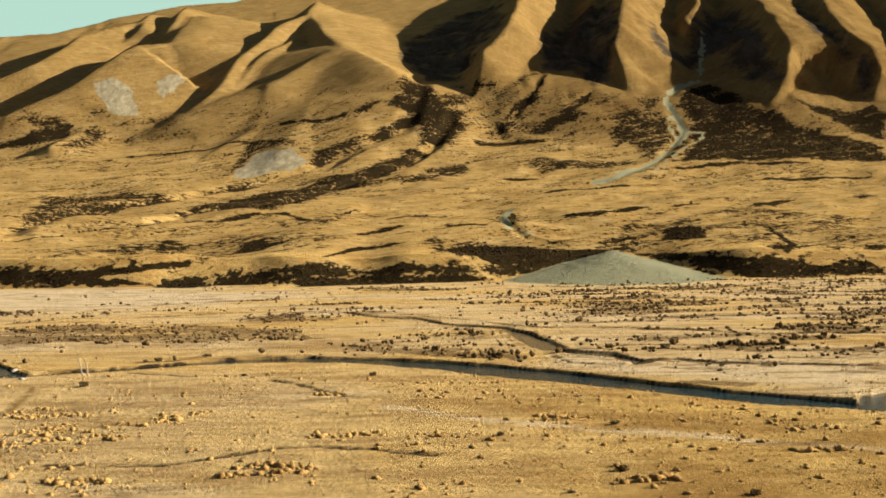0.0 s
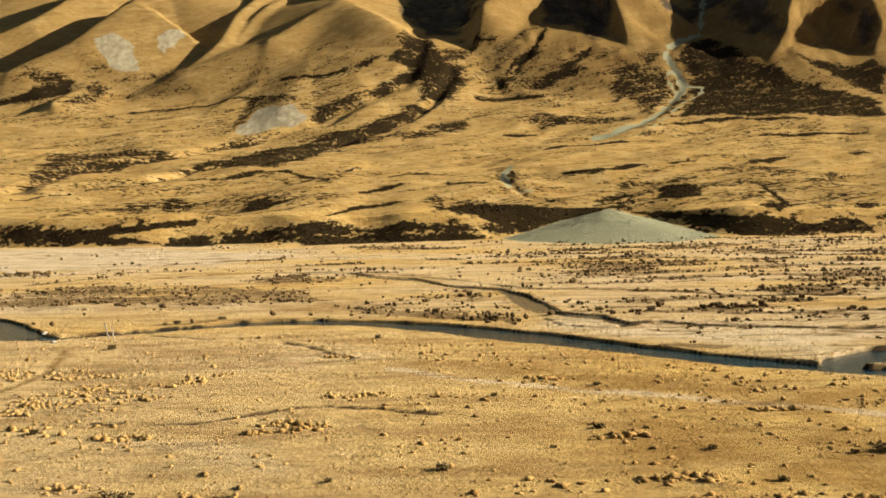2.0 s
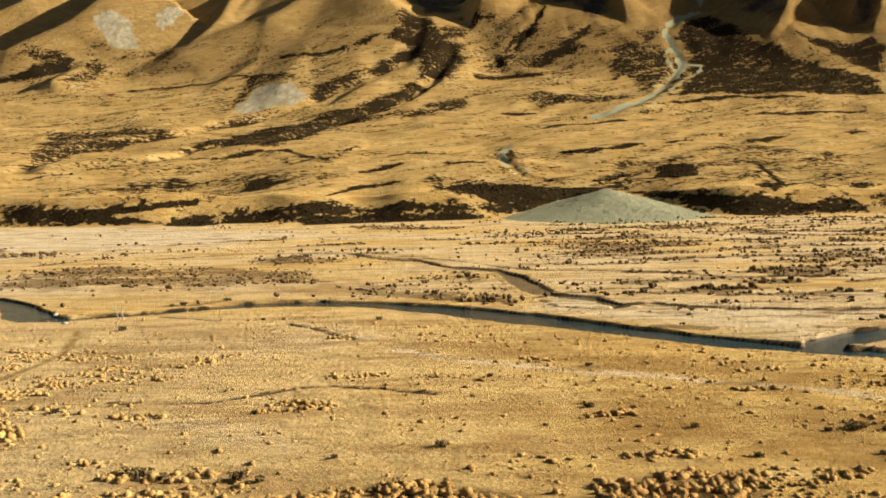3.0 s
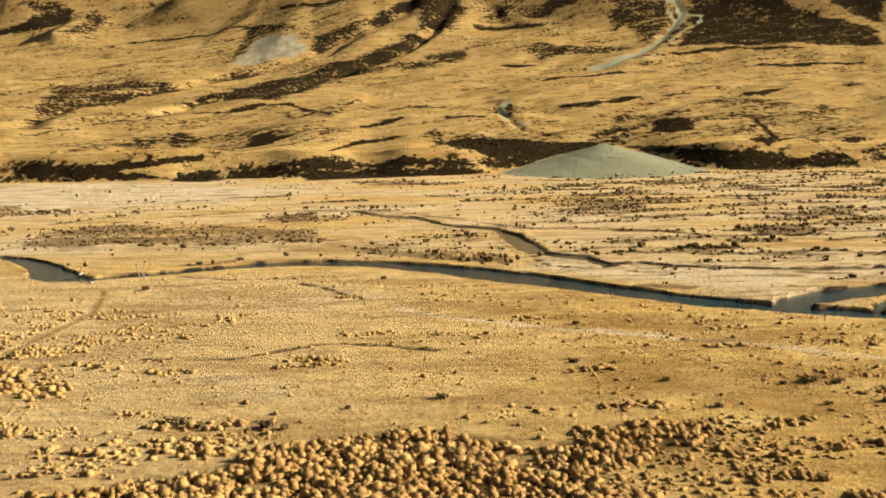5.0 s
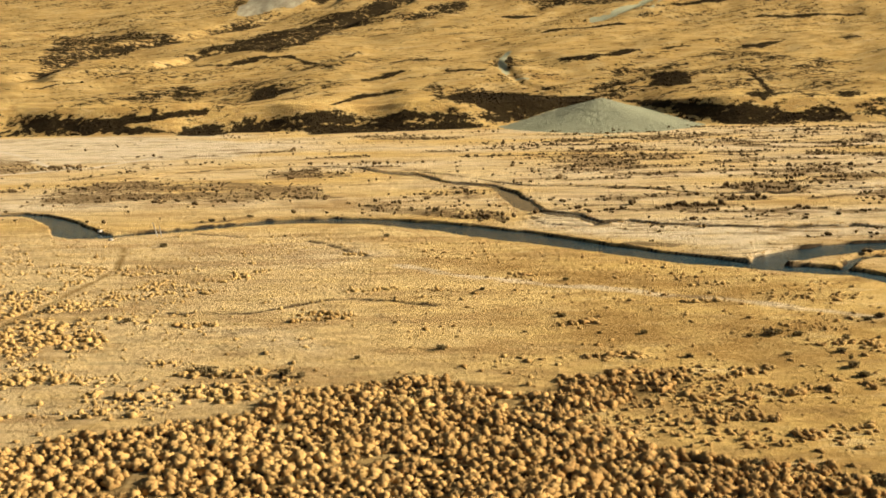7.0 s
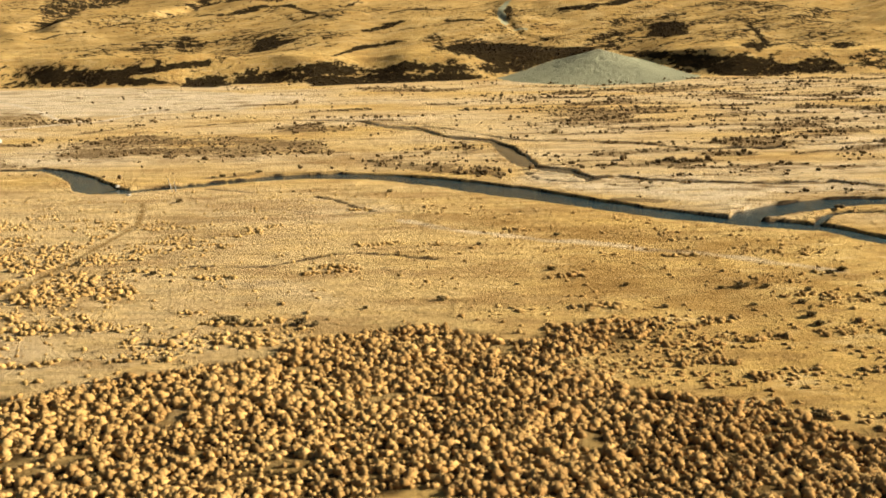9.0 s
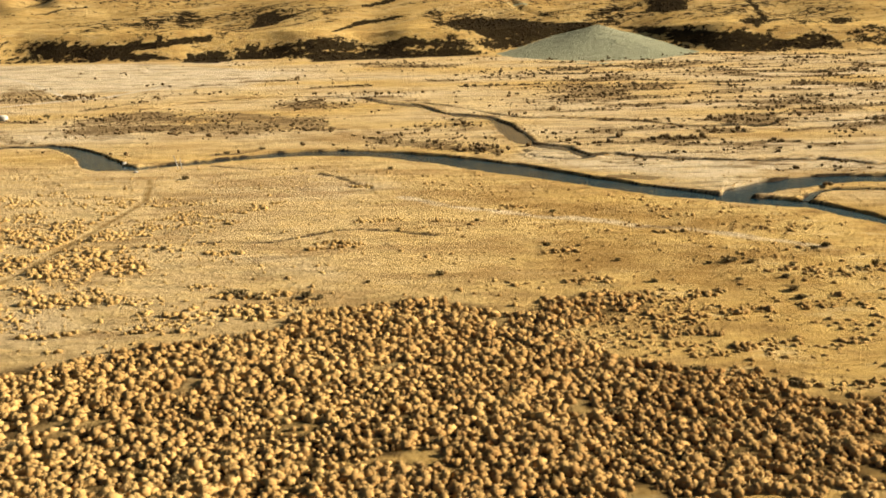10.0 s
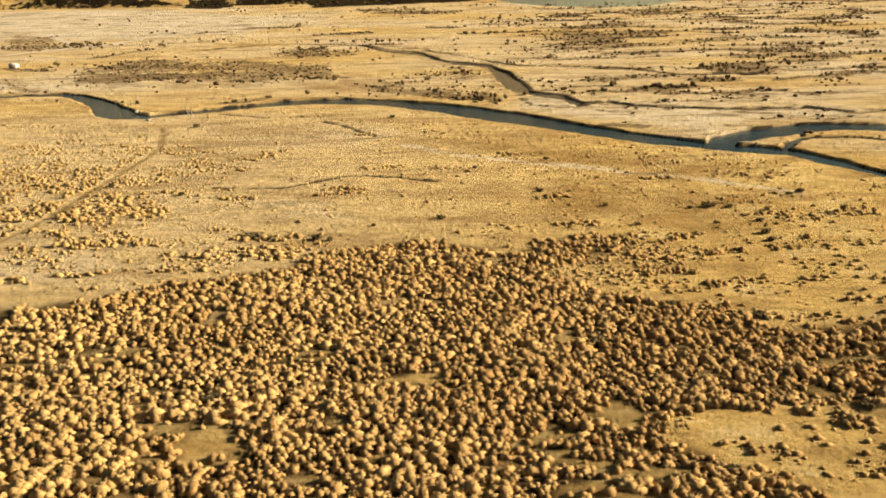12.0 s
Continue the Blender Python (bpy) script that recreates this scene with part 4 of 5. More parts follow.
    for line, deep in ((DITCH, 0.7), (DITCH_B, 0.5), (DITCH_C, 0.4), (TRACK, 0.14)):
        idx, d, half, _ = near_line(x, y, line, 8)
        z[idx] -= deep * (0.7 + 0.6 * value_noise(x[idx], y[idx], 5, 57)) * (1 - smooth(0.2 * half, half + 0.5, d + 0.7 * value_noise(x[idx], y[idx], 4, 19)))
    return z


def land_cover(x, y):
    """What grows or lies on the ground, each from 0 to 1."""
    cover = {k: np.zeros(len(x)) for k in ("scrub", "heath", "shaded_litter", "gravel", "scree", "pale", "bare", "brown", "upland", "rock", "shaded_mud", "track")}
    sway = np.where(y < 650, 1.0, 0.9 * smooth(740, 950, y))
    wx = x + sway * (7 * value_noise(x, y, 26, 21) + 3 * value_noise(x, y, 9, 22))
    wy = y + sway * (9 * value_noise(x, y, 30, 23) + 3 * value_noise(x, y, 9, 24))
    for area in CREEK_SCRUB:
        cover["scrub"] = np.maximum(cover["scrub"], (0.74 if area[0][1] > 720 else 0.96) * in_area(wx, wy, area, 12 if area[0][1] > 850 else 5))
    for area in SLOPE_SCRUB_AND_SHADE:
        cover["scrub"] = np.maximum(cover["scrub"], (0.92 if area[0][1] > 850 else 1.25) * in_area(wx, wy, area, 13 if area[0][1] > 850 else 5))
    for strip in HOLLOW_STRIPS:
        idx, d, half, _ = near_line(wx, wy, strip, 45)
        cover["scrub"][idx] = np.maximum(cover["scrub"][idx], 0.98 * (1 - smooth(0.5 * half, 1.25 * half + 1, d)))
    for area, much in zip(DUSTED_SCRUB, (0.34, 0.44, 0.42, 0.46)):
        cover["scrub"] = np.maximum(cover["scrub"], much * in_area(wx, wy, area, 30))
    for area in SCRUB_FLATS:
        cover["heath"] = np.maximum(cover["heath"], (0.72 + 0.42 * value_noise(x * 0.4, y, 11, 87)) * in_area(x + 6 * value_noise(x, y, 16, 21), y + 6 * value_noise(x * 0.6, y, 14, 23), area, 8))
    east = smooth(20, 80, x) * smooth(215, 280, y) * (1 - smooth(630, 655, y))
    cover["heath"] = np.maximum(cover["heath"], 0.86 * east * smooth(-0.15, 0.4, value_noise(x * 0.3, y, 7, 41)) * smooth(-0.6, 0.1, value_noise(x * 0.5, y, 30, 42)))
    for strip in BRUSH_STRIPS:
        idx, d, half, _ = near_line(x + 5 * value_noise(x, y, 14, 67), y + 3 * value_noise(x * 0.5, y, 9, 68), strip, 24)
        cover["heath"][idx] = np.maximum(cover["heath"][idx], 0.78 * (1 - smooth(0.5 * half, 1.3 * half + 1, d)))
    # dense tussock ground: litter that also paints the shade between clumps
    cover["shaded_litter"] = in_area(x + 2 * value_noise(x, y, 7, 31), y + 2 * value_noise(x, y, 7, 32), DENSE_TUSSOCK[0], 2.0) * (1 - np.maximum.reduce([in_area(x + 3 * value_noise(x, y, 5, 75), y + 3 * value_noise(x, y, 4, 76), c, 2.0) for c in CLEARINGS]))
    cover["shaded_litter"] *= smooth(-45, 5, y + 9 * value_noise(x, y, 14, 65))
    cover["shaded_litter"] *= 1 - 0.55 * smooth(0.35, 0.65, value_noise(x * 0.5, y, 2.4, 33)) * (0.4 + 0.6 * smooth(-0.3, 0.3, value_noise(x, y, 12, 71)))
    cover["upland"] = 0.36 * smooth(690, 740, y) + (0.30 + 0.34 * smooth(0, 300, x)) * smooth(1450, 1700, y + 60 * value_noise(x, y, 150, 29))
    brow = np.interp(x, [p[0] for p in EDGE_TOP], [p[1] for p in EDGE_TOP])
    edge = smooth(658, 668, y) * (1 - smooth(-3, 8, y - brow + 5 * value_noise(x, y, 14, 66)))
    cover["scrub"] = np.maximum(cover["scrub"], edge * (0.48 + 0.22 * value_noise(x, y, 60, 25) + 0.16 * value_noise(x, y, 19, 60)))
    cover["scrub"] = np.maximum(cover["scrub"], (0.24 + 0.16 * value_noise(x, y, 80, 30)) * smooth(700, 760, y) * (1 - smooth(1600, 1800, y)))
    # valley rock cover, with the spurs' shade put into its colour
    for area in SHADED_ROCK:
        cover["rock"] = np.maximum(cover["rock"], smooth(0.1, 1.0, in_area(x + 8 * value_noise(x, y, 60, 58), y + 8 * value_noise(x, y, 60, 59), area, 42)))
    for area in SCREE:
        cover["scree"] = np.maximum(cover["scree"], in_area(wx, wy, area, 8))
    idx, d, half, _ = near_line(x, y, STREAM, 40)
    d = d + 4 * value_noise(x[idx], y[idx], 18, 54) + 2 * value_noise(x[idx], y[idx], 7, 55)
    cover["gravel"][idx] = 1 - smooth(0.6 * half, 1.2 * half, d)
    for line in STREAM_BRAIDS:
        idx, d, half, _ = near_line(x, y, line, 40)
        d = d + 2 * value_noise(x[idx], y[idx], 15, 56)
        cover["gravel"][idx] = np.maximum(cover["gravel"][idx], 0.9 * (1 - smooth(0.5 * half, 1.2 * half + 1, d)))
    idx, d, half, _ = near_line(x, y, WASH, 40)
    cover["gravel"][idx] = np.maximum(cover["gravel"][idx], 0.9 * (1 - smooth(0.5 * half, 1.2 * half, d + 2 * value_noise(x[idx], y[idx], 9, 81))))
    idx = np.nonzero((np.abs(x - 124) < 120) & (y > 590) & (y < 760))[0]
    under = talus(x[idx], y[idx])
    cover["gravel"][idx] = np.maximum(cover["gravel"][idx], smooth(-0.35, -0.05, under - land_height(x[idx], y[idx])))
    for key in ("scrub",):
        cover[key] *= 1 - np.maximum(cover["gravel"], cover["scree"])
    cover["bare"] = 0.30 * in_area(wx, wy, PALE_FLATS[0], 14) * (1 - cover["heath"]) * (1 - smooth(640, 660, y))
    for area in PALE_FLATS:
        cover["pale"] = np.maximum(cover["pale"], in_area(wx, wy, area, 12) * (1 - smooth(640, 665, y)))
    for area in PALE_NEAR:
        cover["pale"] = np.maximum(cover["pale"], 0.62 * in_area(wx, wy, area, 12))
    cover["pale"] = np.maximum(cover["pale"], 0.40 * (1 - smooth(-70, 60, x)) * smooth(30, 90, y) * (1 - smooth(230, 260, y)))
    beyond = smooth(-10, 25, y - np.interp(x, [-240, -110, -50, 10, 85, 140], [290, 255, 262, 240, 185, 150])) * (1 - smooth(640, 670, y))
    cover["pale"] = np.maximum(cover["pale"], beyond * (0.48 + 0.5 * value_noise(x * 0.4, y, 22, 26)))
    idx, d, half, _ = near_line(x, y + 1.5 * value_noise(x, y, 12, 79), PALE_LINE, 12)
    cover["pale"][idx] = np.maximum(cover["pale"][idx], 1 - smooth(0.5 * half, half + 1.5, d + value_noise(x[idx], y[idx], 4, 80)))
    cover["brown"][idx] *= smooth(half, half + 2.0, d)
    for area in BROWN_GRASS + ORANGE_GRASS:
        cover["brown"] = np.maximum(cover["brown"], 0.8 * in_area(wx, wy, area, 10))
    # silt along channels and ditches, dark enough to paint the banks' shade
    for line, wide, much in ((RIVER, 0.75, 1.0), (BRANCH, 0.7, 1.0), (THREAD, 0.6, 1.0), (CREEK, 0.6, 0.9), (CREEK_ARM, 0.5, 0.9), (RILL, 0.6, 0.9), (RILL_HEAD, 0.5, 0.9), (DITCH, 0.4, 0.9), (DITCH_B, 0.35, 0.9), (DITCH_C, 0.3, 0.8)):
        idx, d, half, _ = near_line(x, y, line, 14)
        cover["shaded_mud"][idx] = np.maximum(cover["shaded_mud"][idx], much * (1 - smooth(half + 0.75 * wide, half + wide + 0.15, d + 0.5 * value_noise(x[idx], y[idx], 3, 27))))
    for line in (TRACK,):
        idx, d, half, _ = near_line(x, y, line, 8)
        cover["track"][idx] = 1 - smooth(half - 0.3, half + 0.7, d + 0.4 * value_noise(x[idx], y[idx], 3, 28))
    for line in (PALE_TRACK, PALE_TRACK_B):
        idx, d, half, _ = near_line(x, y, line, 10)
        cover["bare"][idx] = np.maximum(cover["bare"][idx], 1 - smooth(half, half + 1.5, d))
        cover["heath"][idx] *= smooth(half, half + 2, d)
        cover["scrub"][idx] *= smooth(half, half + 2, d)
    return {k: np.clip(v, 0, 1) for k, v in cover.items()}


def spaced(*runs):
    """Rows of numbers: runs of (start, end, step)."""
    return np.concatenate([np.arange(a, b - 1e-6, s) for a, b, s in runs])


def mesh_object(name, verts, faces, material, smooth_faces=True, parent=None):
    """A mesh object from arrays of corners and of faces that all have the same number of corners."""
    me = bpy.data.meshes.new(name)
    verts, faces = np.asarray(verts, np.float32), np.asarray(faces, np.int32)
    count, sides = faces.shape
    me.vertices.add(len(verts))
    me.vertices.foreach_set("co", verts.ravel())
    me.loops.add(count * sides)
    me.loops.foreach_set("vertex_index", faces.ravel())
    me.polygons.add(count)
    me.polygons.foreach_set("loop_start", np.arange(count, dtype=np.int32) * sides)
    if smooth_faces:
        me.polygons.foreach_set("use_smooth", np.ones(count, bool))
    me.update(calc_edges=True)
    me.materials.append(material)
    ob = new(name, me)
    if parent is not None:
        ob.parent = parent
    return ob


def store(ob, name, values):
    a = ob.data.attributes.new(name, "FLOAT", "POINT")
    a.data.foreach_set("value", np.asarray(values, np.float32))


def build_ground():
    rows = spaced((-3000, -300, 300), (-300, -60, 30), (-60, 0, 4), (0, 130, 1.1), (130, 350, 0.9), (350, 470, 1.1), (470, 655, 2.2),
                  (655, 725, 1.2), (725, 1250, 5), (1250, 2500, 7), (2500, 4700, 60))
    core = np.linspace(-0.58, 0.58, 420)
    out = 0.60 + np.cumsum(np.geomspace(0.004, 0.9, 30))
    cols = np.concatenate([-out[::-1], core, out])
    u, y = np.meshgrid(cols, rows)
    x = (u * (np.maximum(y, 0) + 175)).ravel()
    y = y.ravel()
    z = land_height(x, y)
    c, r = len(cols), len(rows)
    i = (np.arange(r - 1)[:, None] * c + np.arange(c - 1)[None, :]).ravel()
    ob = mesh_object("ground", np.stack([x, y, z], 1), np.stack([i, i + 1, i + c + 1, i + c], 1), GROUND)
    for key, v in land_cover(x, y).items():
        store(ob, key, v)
    return tagged(ob, "golden dry grassland plain rising to bare mountain spurs", "ground", kind="structure")


def build_water(name, line, level, extra, material, label):
    p = np.array(line)
    # finer points along the course
    t = np.linspace(0, len(p) - 1, len(p) * 6)
    k = np.clip(t.astype(int), 0, len(p) - 2)
    q = p[k] + (t - k)[:, None] * (p[k + 1] - p[k])
    d = np.gradient(q[:, :2], axis=0)
    d /= np.linalg.norm(d, axis=1)[:, None]
    nrm = np.stack([-d[:, 1], d[:, 0]], 1)
    w = (q[:, 2] + extra)[:, None]
    a, b = q[:, :2] + nrm * w, q[:, :2] - nrm * w
    v = np.concatenate([np.c_[a, np.full(len(a), level)], np.c_[b, np.full(len(b), level)]])
    m = len(q)
    i = np.arange(m - 1)
    ob = mesh_object(name, v, np.stack([i, i + m, i + m + 1, i + 1], 1), material)
    return tagged(ob, label, "water", kind="structure")


build_ground()
build_water("water_river", RIVER, WATER_LEVEL, 1.2, WATER, "calm teal river winding across the plain")
build_water("water_branch", BRANCH, WATER_LEVEL - 0.012, 1.0, WATER, "teal side arm of the river")
build_water("water_thread", THREAD, WATER_LEVEL - 0.024, 0.6, WATER, "narrow channel between grassy islands")
build_water("water_creek", CREEK, WATER_LEVEL + 0.05, 0.7, SHALLOW, "shallow silty creek in a cut bed")
build_water("water_creek_arm", CREEK_ARM, WATER_LEVEL + 0.04, 0.4, SHALLOW, "thin shallow arm of the creek")
build_water("water_rill_head", RILL_HEAD, WATER_LEVEL + 0.02, 0.4, SHALLOW, "upper end of the muddy rill")
build_water("water_rill", RILL, WATER_LEVEL + 0.03, 0.6, SHALLOW, "narrow muddy rill across the flats")

# pale sky low over the ridge, far behind the mountains
sky_sheet = mesh_object("backdrop", [(-4000, 3900, -300), (4000, 3900, -300), (4000, 3900, 2200), (-4000, 3900, 2200)], [(0, 1, 2, 3)], BACKDROP)
tagged(sky_sheet, "pale mint green sky above the ridge", "sky", kind="structure")


# ---- plants ----
RNG = np.random.RandomState(11)


def tussock_shape(blades, sides, seed, crowns=1):
    """One grass tussock of radius 1: crowns of arching blades round a low core. Corners, triangles, and how near each corner is to a tip."""
    r = np.random.RandomState(seed)
    v, f, tip = [], [], []
    lobes = [(0.0, 0.0, 1.0)]
    for k in range(crowns - 1):
        a = 2 * math.pi * (k / max(crowns - 1, 1) + 0.25 * r.rand()) + seed
        lobes.append((0.85 * math.cos(a), 0.85 * math.sin(a), 0.55 + 0.25 * r.rand()))
    share = sum(q[2] for q in lobes)
    for cx, cy, size in lobes:
        i = len(v)
        for k, (up, out) in enumerate(((-0.15, 0.78), (0.36, 0.70))):
            for s in range(sides):
                b = 2 * math.pi * (s + 0.5 * k) / sides
                m = size * (0.8 + 0.4 * r.rand())
                v.append((cx + out * math.cos(b) * m, cy + out * math.sin(b) * m, up * m))
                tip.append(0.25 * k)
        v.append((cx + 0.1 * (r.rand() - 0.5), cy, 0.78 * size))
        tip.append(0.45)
        for s in range(sides):
            a, b = i + s, i + (s + 1) % sides
            f += [(a, b, b + sides), (a, b + sides, a + sides), (a + sides, b + sides, i + 2 * sides)]
        for _ in range(int(blades * size / share)):
            az, el = 2 * math.pi * r.rand(), math.asin(0.08 + 0.90 * r.rand())
            turn, drop = 0.6 * (r.rand() - 0.5), 0.05 + 0.45 * r.rand()

            def on(a, e, k):
                return Vector((cx + size * k * math.cos(e) * math.cos(a), cy + size * k * math.cos(e) * math.sin(a), size * k * math.sin(e) - 0.08))

            root, end = on(az, el, 0.66), on(az + turn, max(el - drop, 0.02), 0.94 + 0.34 * r.rand() ** 1.5)
            side = Vector((-math.sin(az), math.cos(az), 0.4 * (r.rand() - 0.5))) * size * (0.06 + 0.07 * r.rand())
            i = len(v)
            v += [tuple(root - side), tuple(root + side), tuple(end)]
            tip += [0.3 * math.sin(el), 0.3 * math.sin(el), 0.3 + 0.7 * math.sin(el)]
            face = (2 * side).cross(end - root)
            f.append((i, i + 1, i + 2) if face.dot(root + end - 2 * Vector((cx, cy, 0))) > 0 else (i, i + 2, i + 1))
    return np.array(v), np.array(f), np.array(tip)


def scrub_shape(seed, lumps):
    """A low woody bush of radius 1: a few rough lumps of twigs with ragged tops."""
    r = np.random.RandomState(seed)
    v, f, tip = [], [], []
    for k in range(lumps):
        c = np.array([0.55 * (r.rand() - 0.5) * 2, 0.55 * (r.rand() - 0.5) * 2, 0.35 + 0.35 * r.rand()])
        s = 0.32 + 0.28 * r.rand()
        i = len(v)
        for zed, n, m in ((-0.9, 5, 0.5), (0.0, 6, 1.0), (0.7, 5, 0.7)):
            for q in range(6):
                b = 2 * math.pi * (q + 0.5 * (zed == 0.0) + 0.4 * r.rand()) / 6
                mm = m * (0.75 + 0.5 * r.rand())
                v.append((c[0] + s * mm * math.cos(b), c[1] + s * mm * math.sin(b), max(c[2] + s * zed * (0.8 + 0.4 * r.rand()), -0.05)))
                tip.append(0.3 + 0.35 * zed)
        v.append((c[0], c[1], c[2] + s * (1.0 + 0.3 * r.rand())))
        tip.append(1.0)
        for ring in range(2):
            for q in range(6):
                a, b = i + ring * 6 + q, i + ring * 6 + (q + 1) % 6
                f += [(a, b, b + 6), (a, b + 6, a + 6)]
        for q in range(6):
            f.append((i + 12 + q, i + 12 + (q + 1) % 6, i + 18))
    return np.array(v), np.array(f), np.array(tip)


def field(name, shapes, places, sizes, squash, material, label, category, sink=0.06, soft=0.0):
    """One joined mesh of many plants: shapes picked and turned at random."""
    vs, fs, tips, clumps, nrms, base = [], [], [], [], [], 0
    n = len(places)
    pick, turn, hue = RNG.randint(0, len(shapes), n), RNG.rand(n) * 2 * math.pi, RNG.rand(n)
    hue = np.clip(0.35 + 0.9 * hue - 0.6 * smooth(-45, 45, places[:, 0]), 0, 1)
    stretch = 1 + 0.6 * (RNG.rand(n, 3) - 0.5)
    for s, (v, f, tip) in enumerate(shapes):
        idx = np.nonzero(pick == s)[0]
        if len(idx) == 0:
            continue
        c, d = np.cos(turn[idx])[:, None], np.sin(turn[idx])[:, None]
        lx, ly = v[None, :, 0] * stretch[idx, 0:1], v[None, :, 1] * stretch[idx, 1:2]
        k = sizes[idx][:, None]
        x = places[idx, 0:1] + k * (lx * c - ly * d)
        y = places[idx, 1:2] + k * (lx * d + ly * c)
        z = places[idx, 2:3] + k * squash * stretch[idx, 2:3] * v[None, :, 2] - sink
        vs.append(np.stack([x, y, z], 2).reshape(-1, 3))
        out = np.stack([lx * c - ly * d, lx * d + ly * c, np.broadcast_to(v[None, :, 2] + 0.15, lx.shape)], 2).reshape(-1, 3)
        nrms.append(out / np.linalg.norm(out, axis=1)[:, None])
        fs.append((f[None] + (base + np.arange(len(idx)) * len(v))[:, None, None]).reshape(-1, 3))
        tips.append(np.tile(tip, len(idx)))
        clumps.append(np.repeat(hue[idx], len(v)))
        base += len(idx) * len(v)
    ob = mesh_object(name, np.concatenate(vs), np.concatenate(fs), material)
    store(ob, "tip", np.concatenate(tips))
    store(ob, "clump", np.concatenate(clumps))
    if soft:
        # fine blades catch light like the rounded clump that they make up
        rough = np.concatenate(nrms) + (1 - soft) * (RNG.rand(base, 3) - 0.5)
        ob.data.normals_split_custom_set_from_vertices(rough / np.linalg.norm(rough, axis=1)[:, None])
    return tagged(ob, label, category, kind="stuff")


def scatter(x0, x1, y0, y1, spacing, chance, jitter=0.9):
    """Jittered grid of places, kept by chance(x, y); heights from the land."""
    gx, gy = np.meshgrid(np.arange(x0, x1, spacing), np.arange(y0, y1, spacing))
    x = gx.ravel() + spacing * jitter * (RNG.rand(gx.size) - 0.5)
    y = gy.ravel() + spacing * jitter * (RNG.rand(gx.size) - 0.5)
    keep = RNG.rand(len(x)) < chance(x, y)
    x, y = x[keep], y[keep]
    z = land_height(x, y)
    return np.stack([x, y, z], 1)


def areas(x, y, outlines, soft):
    out = np.zeros(len(x))
    for o in outlines:
        out = np.maximum(out, in_area(x, y, o, soft))
    return out


def off_water(x, y):
    ok = np.ones(len(x))
    for line, gap in ((RIVER, 1.5), (BRANCH, 1.2), (THREAD, 0.8), (CREEK, 0.8), (CREEK_ARM, 0.6), (RILL, 0.8), (RILL_HEAD, 0.6), (TRACK, 1.1)):
        idx, d, half, _ = near_line(x, y, line, 16)
        ok[idx] *= d > half + gap
    return ok


def dense_chance(x, y):
    wx, wy = x + 3.5 * value_noise(x, y, 11, 31) + 1.5 * value_noise(x, y, 3, 63), y + 3.5 * value_noise(x, y, 9, 32) + 2 * value_noise(x, y, 3, 64)
    d = in_area(wx, wy, DENSE_TUSSOCK[0], 4.5) * (1 - areas(x + 3 * value_noise(x, y, 5, 75), y + 3 * value_noise(x, y, 4, 76), CLEARINGS, 2.0))
    d = smooth(0.35, 0.62, d + 0.30 * value_noise(x * 0.4, y, 4.0, 70) * (1 - d))
    holes = smooth(0.24, 0.56, value_noise(x * 0.5, y, 2.4, 33)) * (0.45 + 0.55 * smooth(-0.3, 0.3, value_noise(x, y, 12, 71)))
    return d * (0.97 - 0.85 * holes) * (x > -75) * (x < 95) * smooth(-50, 0, y + 9 * value_noise(x, y, 14, 65))


def string_chance(x, y):
    """Loose rows of tussocks along the old flood lines."""
    out = np.zeros(len(x))
    for strip in TUSSOCK_STRINGS + PLAIN_STRINGS:
        idx, d, half, _ = near_line(x + 2 * value_noise(x, y, 6, 72), y + 1.2 * value_noise(x * 0.6, y, 5, 73), strip, 24)
        out[idx] = np.maximum(out[idx], 1.0 * (1 - smooth(0.6 * half, 1.3 * half + 0.5, d)) * smooth(-0.55, 0.1, value_noise(x[idx] * 0.7, y[idx], 3, 74)))
    return out


def loose_chance(x, y):
    wx, wy = x + 4 * value_noise(x, y, 12, 34), y + 4 * value_noise(x, y, 12, 35)
    far = in_area(wx, wy, DENSE_TUSSOCK[1], 8) * 0.80 * (0.10 + 0.90 * smooth(-0.25, 0.35, value_noise(x * 0.45, y, 4, 78)))
    row = smooth(-0.1, 0.5, value_noise(x * 0.45, y, 4.5, 36))
    loose = areas(wx, wy, LOOSE_TUSSOCK, 4) * 0.85 * row
    sparse = 0.34 * smooth(0.22, 0.70, value_noise(x * 0.4, y, 6, 37)) * (0.35 + 0.65 * smooth(10, 60, x)) + 0.02 + 0.03 * smooth(10, 50, x)
    loose = np.maximum(loose, string_chance(x, y))
    near_only = 1 - in_area(wx, wy, DENSE_TUSSOCK[0], 2)
    return np.maximum(np.maximum(far, loose), sparse) * near_only * off_water(x, y) * (y < np.interp(x, [-240, -110, -50, 10, 85, 140], [275, 235, 252, 230, 172, 110]) - 8)


NEAR_SHAPES = [tussock_shape(56 + 6 * (s % 3), 6, s, 1 + s % 3) for s in range(9)]
FAR_SHAPES = [tussock_shape(34, 5, 20 + s, 1 + s % 3) for s in range(6)]
LOW_SCRUB_SHAPES = [scrub_shape(60 + s, 2) for s in range(7)]

spots = scatter(-78, 98, -55, 0, 1.3, dense_chance, 1.5)
field("tussock_fringe", NEAR_SHAPES[:4], spots, (0.46 + 0.52 * RNG.rand(len(spots)) ** 1.6) * (1 + 0.30 * value_noise(spots[:, 0] * 0.6, spots[:, 1], 5, 82)), 1.40, TUSSOCK,
      "golden tussock grass thinning out at the field's edge", "tussock grass", 0.06, 0.85)
spots = scatter(-78, 98, 0, 112, 0.98, dense_chance, 1.8)
